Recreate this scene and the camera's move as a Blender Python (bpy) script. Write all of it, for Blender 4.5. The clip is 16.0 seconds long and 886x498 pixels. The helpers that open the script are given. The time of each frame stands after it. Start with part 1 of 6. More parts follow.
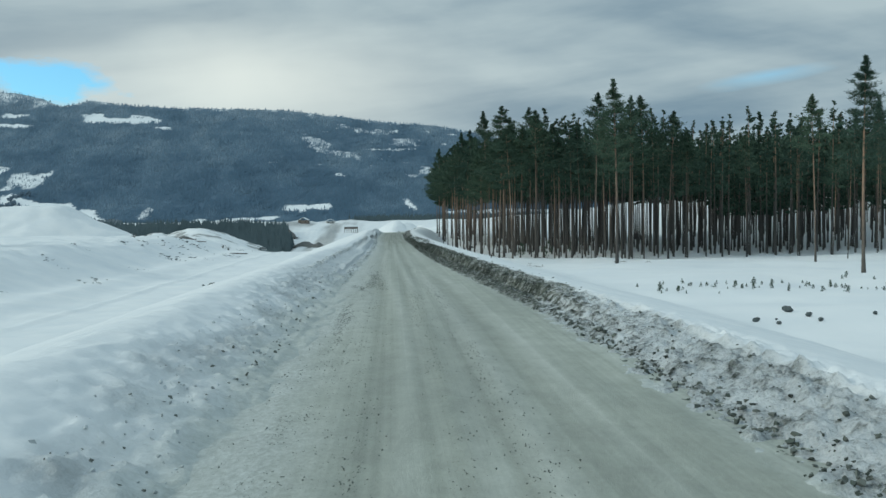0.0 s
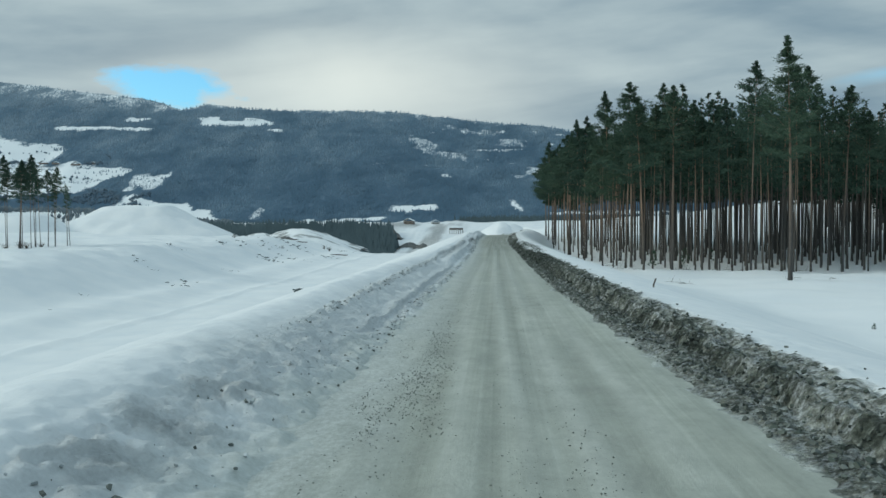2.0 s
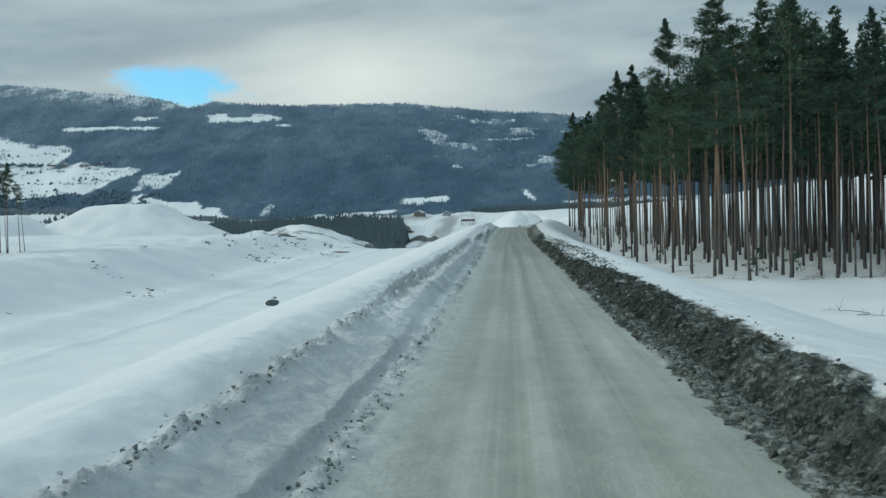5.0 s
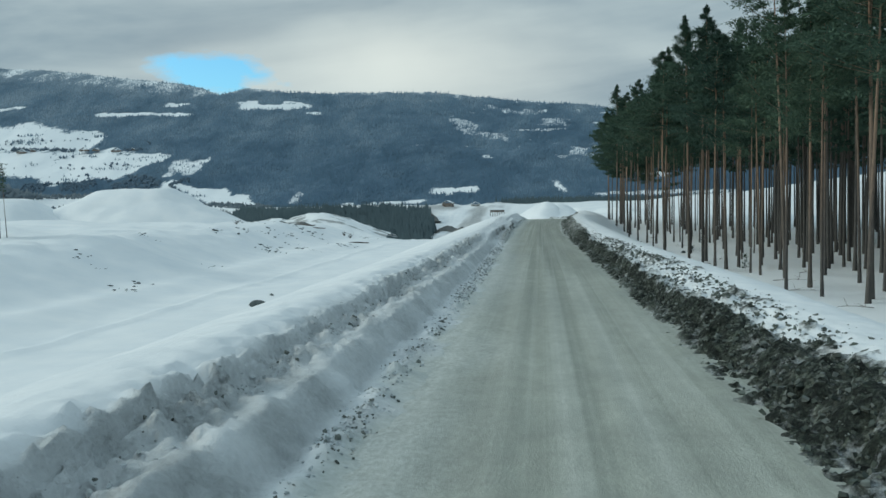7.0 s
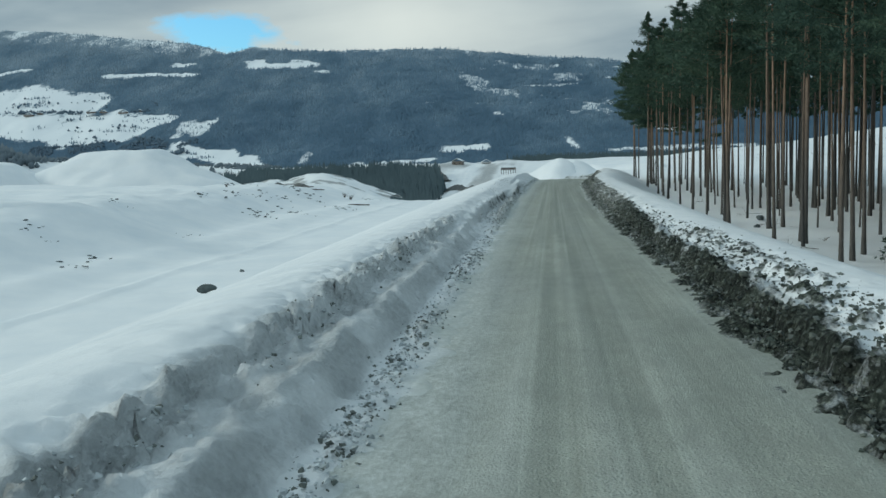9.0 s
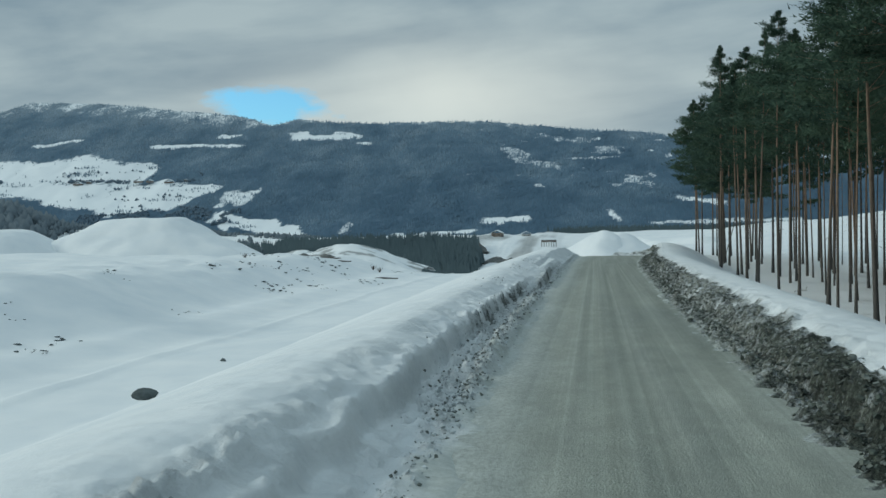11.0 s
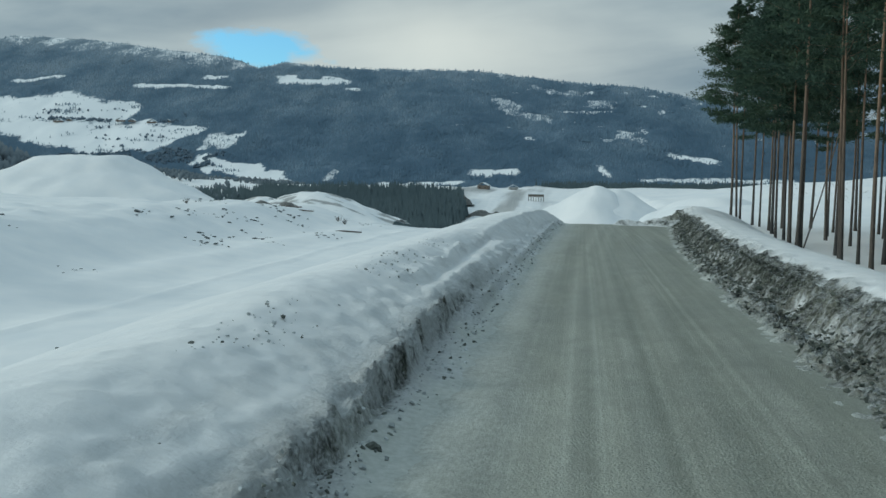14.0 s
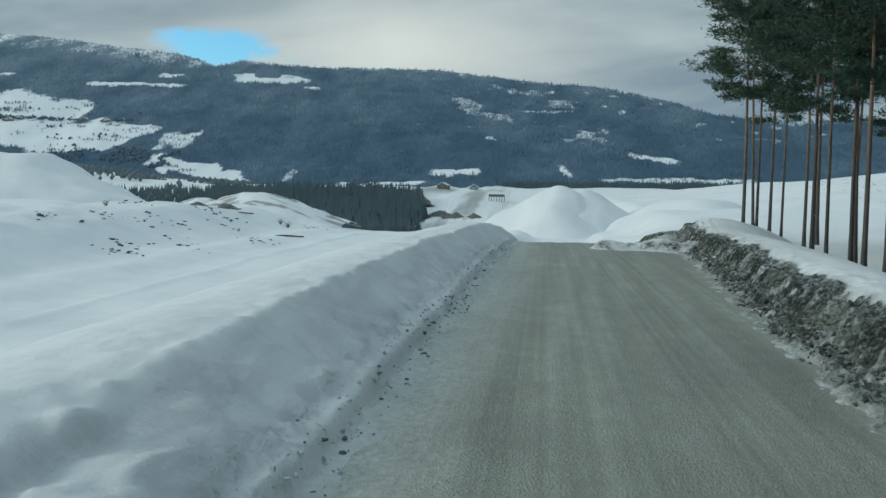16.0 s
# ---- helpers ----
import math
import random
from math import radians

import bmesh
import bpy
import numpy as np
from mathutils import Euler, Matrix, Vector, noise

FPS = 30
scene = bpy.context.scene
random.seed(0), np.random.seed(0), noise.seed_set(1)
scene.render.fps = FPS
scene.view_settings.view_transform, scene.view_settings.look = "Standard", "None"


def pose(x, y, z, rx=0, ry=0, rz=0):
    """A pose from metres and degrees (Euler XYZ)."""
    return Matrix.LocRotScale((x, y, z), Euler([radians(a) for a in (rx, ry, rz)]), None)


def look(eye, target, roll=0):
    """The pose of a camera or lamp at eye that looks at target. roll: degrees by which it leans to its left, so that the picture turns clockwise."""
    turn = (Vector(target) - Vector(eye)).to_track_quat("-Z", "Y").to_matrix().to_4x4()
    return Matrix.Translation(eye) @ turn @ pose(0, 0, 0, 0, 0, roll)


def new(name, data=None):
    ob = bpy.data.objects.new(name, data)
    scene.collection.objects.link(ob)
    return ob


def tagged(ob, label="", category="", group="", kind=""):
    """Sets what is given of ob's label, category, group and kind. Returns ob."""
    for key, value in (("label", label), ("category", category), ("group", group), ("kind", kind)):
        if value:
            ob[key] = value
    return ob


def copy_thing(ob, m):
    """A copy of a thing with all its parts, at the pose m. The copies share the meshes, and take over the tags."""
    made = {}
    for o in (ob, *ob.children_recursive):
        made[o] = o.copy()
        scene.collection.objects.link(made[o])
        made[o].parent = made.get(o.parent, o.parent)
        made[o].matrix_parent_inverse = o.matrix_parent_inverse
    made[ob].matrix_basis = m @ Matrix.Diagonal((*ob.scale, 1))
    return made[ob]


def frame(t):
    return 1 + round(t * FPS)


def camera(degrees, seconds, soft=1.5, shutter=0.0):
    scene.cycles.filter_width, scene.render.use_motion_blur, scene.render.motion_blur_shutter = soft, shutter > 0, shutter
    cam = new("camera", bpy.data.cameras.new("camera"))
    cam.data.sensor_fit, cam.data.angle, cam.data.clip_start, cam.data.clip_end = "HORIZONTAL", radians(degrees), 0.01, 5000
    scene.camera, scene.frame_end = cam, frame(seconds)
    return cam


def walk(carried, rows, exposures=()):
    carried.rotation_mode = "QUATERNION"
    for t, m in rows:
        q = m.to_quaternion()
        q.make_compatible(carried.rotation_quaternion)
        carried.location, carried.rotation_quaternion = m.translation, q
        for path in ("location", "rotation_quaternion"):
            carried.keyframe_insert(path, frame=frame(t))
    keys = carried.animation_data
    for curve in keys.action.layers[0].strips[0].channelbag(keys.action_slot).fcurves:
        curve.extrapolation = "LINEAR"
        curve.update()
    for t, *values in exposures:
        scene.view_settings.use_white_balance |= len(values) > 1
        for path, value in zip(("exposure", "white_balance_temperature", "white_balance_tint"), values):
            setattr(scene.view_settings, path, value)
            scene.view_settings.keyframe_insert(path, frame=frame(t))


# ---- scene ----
cam = camera(53.2, 16.0)

# seconds, x, y, z, yaw, pitch, roll
PATH = [
    (0.0, 0.00, 0.00, -0.00, -3.30, -1.90, 0.53),
    (0.5, 0.14, 5.00, 0.00, -0.99, -2.26, 0.13),
    (1.0, 0.27, 10.02, 0.00, 1.89, -3.01, -0.14),
    (1.5, 0.38, 15.06, 0.00, 3.49, -3.67, 0.09),
    (2.0, 0.44, 20.14, 0.00, 3.55, -1.78, 0.23),
    (2.5, 0.45, 25.29, -0.01, 3.31, -1.85, 1.32),
    (3.0, 0.42, 30.52, -0.03, 3.44, -2.16, 1.49),
    (3.5, 0.33, 35.85, -0.05, 3.69, -2.31, 1.72),
    (4.0, 0.21, 41.31, -0.06, 3.09, -2.23, 1.12),
    (4.5, 0.09, 46.87, -0.08, 3.12, -2.20, 1.20),
    (5.0, -0.01, 52.50, -0.09, 4.36, -2.31, 1.79),
    (7.5, -0.07, 80.65, -0.50, 6.47, -3.03, 0.78),
    (8.0, -0.13, 86.46, -0.50, 6.56, -3.62, 0.78),
    (8.5, -0.19, 92.25, -0.50, 6.52, -5.28, 1.34),
    (9.0, -0.28, 98.03, -0.47, 7.05, -5.56, 1.67),
    (9.5, -0.34, 103.81, -0.46, 8.02, -2.63, 1.88),
    (12.0, -0.78, 132.68, -0.65, 10.45, -0.82, 0.44),
    (12.5, -0.82, 138.32, -0.67, 10.37, -1.31, 0.05),
    (13.0, -0.87, 143.96, -0.68, 9.60, -3.76, -0.37),
    (13.5, -0.91, 149.61, -0.67, 9.55, -3.91, -0.73),
    (14.0, -0.94, 155.23, -0.65, 8.98, -4.06, -0.83),
    (14.5, -0.95, 160.81, -0.62, 7.48, -4.04, -0.43),
    (15.0, -0.95, 166.32, -0.61, 6.83, -4.09, -0.25),
    (15.5, -0.92, 171.78, -0.58, 6.54, -4.17, -0.64),
    (16.0, -0.86, 177.18, -0.56, 6.52, -4.03, -0.77),
]
walk(cam, [(t, pose(x, y, z, 90 + p, r, w)) for t, x, y, z, w, p, r in PATH],
     exposures=[(0.0, 0.06), (5.0, 0.02), (9.0, -0.03), (12.0, -0.13), (16.0, -0.12)])

# ---------------------------------------------------------------- sky and sun
SUN_AZ, SUN_EL = radians(-98), radians(25)      # azimuth from +Y, clockwise
world = bpy.data.worlds.new("world")
scene.world = world
world.use_nodes = True
wn, wl = world.node_tree.nodes, world.node_tree.links
wn.clear()


def wnode(kind, **sets):
    n = wn.new(kind)
    for k, v in sets.items():
        n.inputs[k].default_value = v
    return n


def wmath(op, a, b=None, c=None, clamp=False):
    n = wn.new("ShaderNodeMath")
    n.operation, n.use_clamp = op, clamp
    for i, v in enumerate((a, b, c)):
        if v is None:
            continue
        if isinstance(v, (int, float)):
            n.inputs[i].default_value = v
        else:
            wl.new(v, n.inputs[i])
    return n.outputs[0]


sky = wn.new("ShaderNodeTexSky")
sky.sky_type = "NISHITA"
sky.sun_disc = False
sky.sun_elevation, sky.sun_rotation = SUN_EL, SUN_AZ
tc = wn.new("ShaderNodeTexCoord")
sep = wn.new("ShaderNodeSeparateXYZ")
wl.new(tc.outputs["Generated"], sep.inputs[0])
up = wmath("ADD", wmath("MAXIMUM", sep.outputs[2], 0.0), 0.26)
comb = wn.new("ShaderNodeCombineXYZ")
wl.new(wmath("DIVIDE", sep.outputs[0], up), comb.inputs[0])
wl.new(wmath("DIVIDE", sep.outputs[1], up), comb.inputs[1])
banks = wnode("ShaderNodeTexNoise", Scale=1.7, Detail=7.0, Roughness=0.5, Distortion=0.3)
mapn = wn.new("ShaderNodeMapping")
mapn.inputs["Location"].default_value = (5.3, 2.1, 0.4)
mapn.inputs["Rotation"].default_value = (0, 0, radians(14))
mapn.inputs["Scale"].default_value = (0.8, 1.15, 1.0)
wl.new(comb.outputs[0], mapn.inputs[0])
wl.new(mapn.outputs[0], banks.inputs["Vector"])
az = wmath("ARCTAN2", sep.outputs[0], sep.outputs[1])
# long streaks of cloud, rising slightly towards the right
slant = wmath("SUBTRACT", sep.outputs[2], wmath("MULTIPLY", az, 0.10))
sv = wn.new("ShaderNodeCombineXYZ")
wl.new(wmath("MULTIPLY", az, 2.6), sv.inputs[0])
wl.new(wmath("MULTIPLY", slant, 15.0), sv.inputs[1])
streaks = wnode("ShaderNodeTexNoise", Scale=1.25, Detail=5.0, Roughness=0.5, Distortion=0.25)
wl.new(sv.outputs[0], streaks.inputs["Vector"])
low = wmath("SUBTRACT", 1.0, wmath("MULTIPLY", wmath("SUBTRACT", sep.outputs[2], 0.10), 3.5), clamp=True)
mass = wmath("ADD", wmath("MULTIPLY", banks.outputs[0], wmath("SUBTRACT", 1.0, wmath("MULTIPLY", low, 0.55))), wmath("MULTIPLY", streaks.outputs[0], wmath("MULTIPLY", low, 0.58)))
cloud = wn.new("ShaderNodeValToRGB")
cloud.color_ramp.elements[0].position, cloud.color_ramp.elements[0].color = 0.40, (0.202, 0.310, 0.390, 1)
cloud.color_ramp.elements[1].position, cloud.color_ramp.elements[1].color = 0.60, (0.445, 0.562, 0.600, 1)
wl.new(mass, cloud.inputs[0])
# cloud is thin and bright low over the ridge, and brighter towards the zenith
glow = wnode("ShaderNodeTexNoise", Scale=4.0, Detail=4.0, Roughness=0.5)
wl.new(tc.outputs["Generated"], glow.inputs["Vector"])
# an opening in the cloud above the notch of the ridge
edge = wnode("ShaderNodeTexNoise", Scale=9.0, Detail=6.0, Roughness=0.6)
flat = wnode("ShaderNodeMapping", Scale=(1.0, 1.0, 2.6))
wl.new(tc.outputs["Generated"], flat.inputs[0])
wl.new(flat.outputs[0], edge.inputs["Vector"])
da = wmath("DIVIDE", wmath("ADD", az, radians(20.5)), radians(3.6))
de = wmath("DIVIDE", wmath("SUBTRACT", sep.outputs[2], math.sin(radians(8.1))), radians(1.45))
rr = wmath("SQRT", wmath("ADD", wmath("MULTIPLY", da, da), wmath("MULTIPLY", de, de)))
rr = wmath("ADD", rr, wmath("MULTIPLY", wmath("SUBTRACT", edge.outputs[0], 0.5), 2.2))
gap = wmath("MULTIPLY", wmath("SUBTRACT", 1.05, rr), 2.6, clamp=True)
# a long thin slit, farther to the right
qa = wmath("DIVIDE", wmath("SUBTRACT", az, radians(23.5)), radians(4.2))
qe = wmath("DIVIDE", wmath("SUBTRACT", slant, math.sin(radians(8.5)) - 0.041), radians(0.55))
qq = wmath("ADD", wmath("SQRT", wmath("ADD", wmath("MULTIPLY", qa, qa), wmath("MULTIPLY", qe, qe))), wmath("MULTIPLY", wmath("SUBTRACT", streaks.outputs[0], 0.5), 3.0))
gap = wmath("MAXIMUM", gap, wmath("MULTIPLY", wmath("SUBTRACT", 1.0, qq), 0.4, clamp=True))
blue = wn.new("ShaderNodeMix")
blue.data_type, blue.blend_type = "RGBA", "MULTIPLY"
blue.inputs[0].default_value = 1.0
wl.new(sky.outputs[0], blue.inputs[6])
blue.inputs[7].default_value = (0.085, 0.165, 0.20, 1)
ga = wmath("DIVIDE", wmath("ADD", az, radians(9)), radians(13))
ge = wmath("DIVIDE", wmath("SUBTRACT", sep.outputs[2], math.sin(radians(8.5))), 0.062)
lobe = wmath("EXPONENT", wmath("MULTIPLY", wmath("ADD", wmath("MULTIPLY", ga, ga), wmath("MULTIPLY", ge, ge)), -1.0))
lobe = wmath("MULTIPLY", lobe, wmath("ADD", wmath("MULTIPLY", glow.outputs[0], 0.9), 0.35), clamp=True)
thinned = wn.new("ShaderNodeMix")
thinned.data_type = "RGBA"
wl.new(lobe, thinned.inputs[0])
wl.new(cloud.outputs[0], thinned.inputs[6])
thinned.inputs[7].default_value = (0.84, 0.92, 0.87, 1)
zen = wmath("ADD", 0.90, wmath("MULTIPLY", wmath("MAXIMUM", wmath("SUBTRACT", sep.outputs[2], 0.28), 0.0), 0.95))
lift = wn.new("ShaderNodeVectorMath")
lift.operation = "SCALE"
wl.new(thinned.outputs[2], lift.inputs[0])
wl.new(zen, lift.inputs["Scale"])
mixn = wn.new("ShaderNodeMix")
mixn.data_type = "RGBA"
wl.new(gap, mixn.inputs[0])
wl.new(lift.outputs[0], mixn.inputs[6])
wl.new(blue.outputs[2], mixn.inputs[7])
bg = wnode("ShaderNodeBackground", Strength=1.0)
wl.new(mixn.outputs[2], bg.inputs[0])
wo = wn.new("ShaderNodeOutputWorld")
wl.new(bg.outputs[0], wo.inputs[0])

sun = new("sun", bpy.data.lights.new("sun", "SUN"))
sun.data.energy, sun.data.angle, sun.data.color = 1.55, radians(14), (0.91, 0.94, 0.84)
sd = Vector((math.sin(SUN_AZ) * math.cos(SUN_EL), math.cos(SUN_AZ) * math.cos(SUN_EL), math.sin(SUN_EL)))
sun.matrix_world = look(sd * 50, (0, 0, 0))

# ---------------------------------------------------------------- noise and mesh helpers
rng = np.random.default_rng(7)
TABLE = rng.random((6, 256, 256))


def vnoise(x, y, k=0):
    """Smooth value noise, -1 to 1, one cell a metre."""
    x, y = np.asarray(x, float), np.asarray(y, float)
    xi, yi = np.floor(x).astype(int), np.floor(y).astype(int)
    fx, fy = x - xi, y - yi
    fx, fy = fx * fx * (3 - 2 * fx), fy * fy * (3 - 2 * fy)
    t = TABLE[k % 6]
    a, b = t[xi & 255, yi & 255], t[(xi + 1) & 255, yi & 255]
    c, d = t[xi & 255, (yi + 1) & 255], t[(xi + 1) & 255, (yi + 1) & 255]
    return ((a + (b - a) * fx) * (1 - fy) + (c + (d - c) * fx) * fy) * 2 - 1


def fbm(x, y, octaves=4, k=0, gain=0.5):
    s, a = 0.0, 1.0
    for i in range(octaves):
        s = s + a * vnoise(x * 2 ** i + 17.3 * i, y * 2 ** i - 9.1 * i, k + i)
        a *= gain
    return s


def clods(x, y, cell, share, k=0):
    """Rounded clods strewn over the plane: height of a dome, in metres, where there is one."""
    x, y = x / cell, y / cell
    xi, yi = np.floor(x).astype(int), np.floor(y).astype(int)
    best = np.zeros_like(x)
    for dx in (-1, 0, 1):
        for dy in (-1, 0, 1):
            a, b = (xi + dx) & 255, (yi + dy) & 255
            px, py = xi + dx + 0.2 + 0.6 * TABLE[k % 6][a, b], yi + dy + 0.2 + 0.6 * TABLE[(k + 1) % 6][a, b]
            r = (0.25 + 0.35 * TABLE[(k + 2) % 6][a, b]) * (TABLE[(k + 3) % 6][a, b] < share)
            q = 1 - ((x - px) ** 2 + (y - py) ** 2 * 0.8) / np.maximum(r * r, 1e-6)
            best = np.maximum(best, np.where(q > 0, r * np.sqrt(np.maximum(q, 0)), 0))
    return best * cell


def blocks(x, y, cell, k=0):
    """Broken slabs: each cell of an uneven paving has its own height and tilt, about -0.5 to 0.5."""
    x, y = x / cell, y / cell
    xi, yi = np.floor(x).astype(int), np.floor(y).astype(int)
    near, out = np.full(x.shape, 9.0), np.zeros_like(x)
    for dx in (-1, 0, 1):
        for dy in (-1, 0, 1):
            a, b = (xi + dx) & 255, (yi + dy) & 255
            qx, qy = x - xi - dx - TABLE[k % 6][a, b], y - yi - dy - TABLE[(k + 1) % 6][a, b]
            d = qx * qx + qy * qy
            h = TABLE[(k + 2) % 6][a, b] - 0.5 + (TABLE[(k + 3) % 6][a, b] - 0.5) * qx + (TABLE[(k + 4) % 6][a, b] - 0.5) * qy
            out = np.where(d < near, h, out)
            near = np.minimum(d, near)
    return out


def sstep(a, b, x):
    t = np.clip((np.asarray(x, float) - a) / (b - a), 0, 1)
    return t * t * (3 - 2 * t)


def np_mesh(name, verts, faces, mat=None, smooth=True, attr=None):
    """A mesh from arrays of vertices and of triangles or quads."""
    verts, faces = np.asarray(verts, np.float32), np.asarray(faces, np.int32)
    me = bpy.data.meshes.new(name)
    n, k = faces.shape
    me.vertices.add(len(verts))
    me.vertices.foreach_set("co", verts.ravel())
    me.loops.add(n * k)
    me.loops.foreach_set("vertex_index", faces.ravel())
    me.polygons.add(n)
    me.polygons.foreach_set("loop_start", np.arange(0, n * k, k, dtype=np.int32))
    me.polygons.foreach_set("loop_total", np.full(n, k, np.int32))
    me.update(calc_edges=True)
    me.polygons.foreach_set("use_smooth", np.full(n, smooth) if np.isscalar(smooth) else np.asarray(smooth, bool).ravel())
    if attr:
        for key, values in attr.items():
            a = me.attributes.new(key, "FLOAT", "POINT")
            a.data.foreach_set("value", np.asarray(values, np.float32).ravel())
    if mat:
        me.materials.append(mat)
    return me


def grid_faces(ny, nx):
    i = np.arange(ny - 1)[:, None] * nx + np.arange(nx - 1)[None, :]
    return np.stack([i, i + 1, i + nx + 1, i + nx], -1).reshape(-1, 4)


def part(name, me, parent, label="", m=None):
    """Links a mesh as one part of a thing."""
    ob = new(name, me)
    ob.parent = parent
    if m is not None:
        ob.matrix_basis = m
    return tagged(ob, label)


def thing(name, me=None, label="", category="", group="", kind="", m=None):
    ob = new(name, me)
    if m is not None:
        ob.matrix_basis = m
    return tagged(ob, label, category, group, kind)


def bm_mesh(name, bm, mat, smooth=False):
    me = bpy.data.meshes.new(name)
    bm.to_mesh(me)
    bm.free()
    me.materials.append(mat)
    for p in me.polygons:
        p.use_smooth = smooth
    return me


# ---------------------------------------------------------------- materials
def material(name):
    m = bpy.data.materials.new(name)
    m.use_nodes = True
    nt = m.node_tree
    bsdf = nt.nodes["Principled BSDF"]
    return m, nt, bsdf


def nd(nt, kind, **sets):
    n = nt.nodes.new(kind)
    for k, v in sets.items():
        n.inputs[k].default_value = v
    return n


def noise_at(nt, scale, detail=4.0, rough=0.55, stretch=(1, 1, 1), coord="Object", distort=0.0):
    tcn = nt.nodes.new("ShaderNodeTexCoord")
    mp = nd(nt, "ShaderNodeMapping", Scale=stretch)
    nt.links.new(tcn.outputs[coord], mp.inputs[0])
    n = nd(nt, "ShaderNodeTexNoise", Scale=scale, Detail=detail, Roughness=rough, Distortion=distort)
    nt.links.new(mp.outputs[0], n.inputs["Vector"])
    return n.outputs[0]


def ramp(nt, fac, stops):
    r = nt.nodes.new("ShaderNodeValToRGB")
    el = r.color_ramp.elements
    while len(el) < len(stops):
        el.new(0.5)
    for e, (p, c) in zip(el, stops):
        e.position, e.color = p, (*c, 1)
    nt.links.new(fac, r.inputs[0])
    return r.outputs[0]


def mixc(nt, fac, a, b, blend="MIX"):
    n = nt.nodes.new("ShaderNodeMix")
    n.data_type, n.blend_type = "RGBA", blend
    for i, v in ((0, fac), (6, a), (7, b)):
        if isinstance(v, (int, float)):
            n.inputs[i].default_value = v
        elif isinstance(v, tuple):
            n.inputs[i].default_value = (*v, 1)
        else:
            nt.links.new(v, n.inputs[i])
    return n.outputs[2]


def mth(nt, op, a, b=None, clamp=False):
    n = nt.nodes.new("ShaderNodeMath")
    n.operation, n.use_clamp = op, clamp
    for i, v in enumerate((a, b)):
        if v is None:
            continue
        if isinstance(v, (int, float)):
            n.inputs[i].default_value = v
        else:
            nt.links.new(v, n.inputs[i])
    return n.outputs[0]


def bump(nt, bsdf, height, strength, dist):
    b = nd(nt, "ShaderNodeBump", Strength=strength, Distance=dist)
    nt.links.new(height, b.inputs["Height"])
    nt.links.new(b.outputs[0], bsdf.inputs["Normal"])


def attribute(nt, key):
    a = nt.nodes.new("ShaderNodeAttribute")
    a.attribute_name = key
    return a.outputs["Fac"]


def make_snow():
    m, nt, b = material("snow")
    big = noise_at(nt, 0.12, 5)
    fine = noise_at(nt, 3.0, 6, 0.65)
    c = ramp(nt, big, [(0.3, (0.70, 0.735, 0.755)), (0.7, (0.795, 0.81, 0.81))])
    dirt = attribute(nt, "dirt")
    grit = noise_at(nt, 9.0, 5, 0.7)
    f = mth(nt, "MULTIPLY", dirt, mth(nt, "MULTIPLY", grit, 1.5), clamp=True)
    c = mixc(nt, f, c, (0.20, 0.21, 0.205))
    nt.links.new(c, b.inputs["Base Color"])
    b.inputs["Roughness"].default_value = 0.75
    b.inputs["Specular IOR Level"].default_value = 0.25
    bump(nt, b, fine, 0.35, 0.08)
    return m


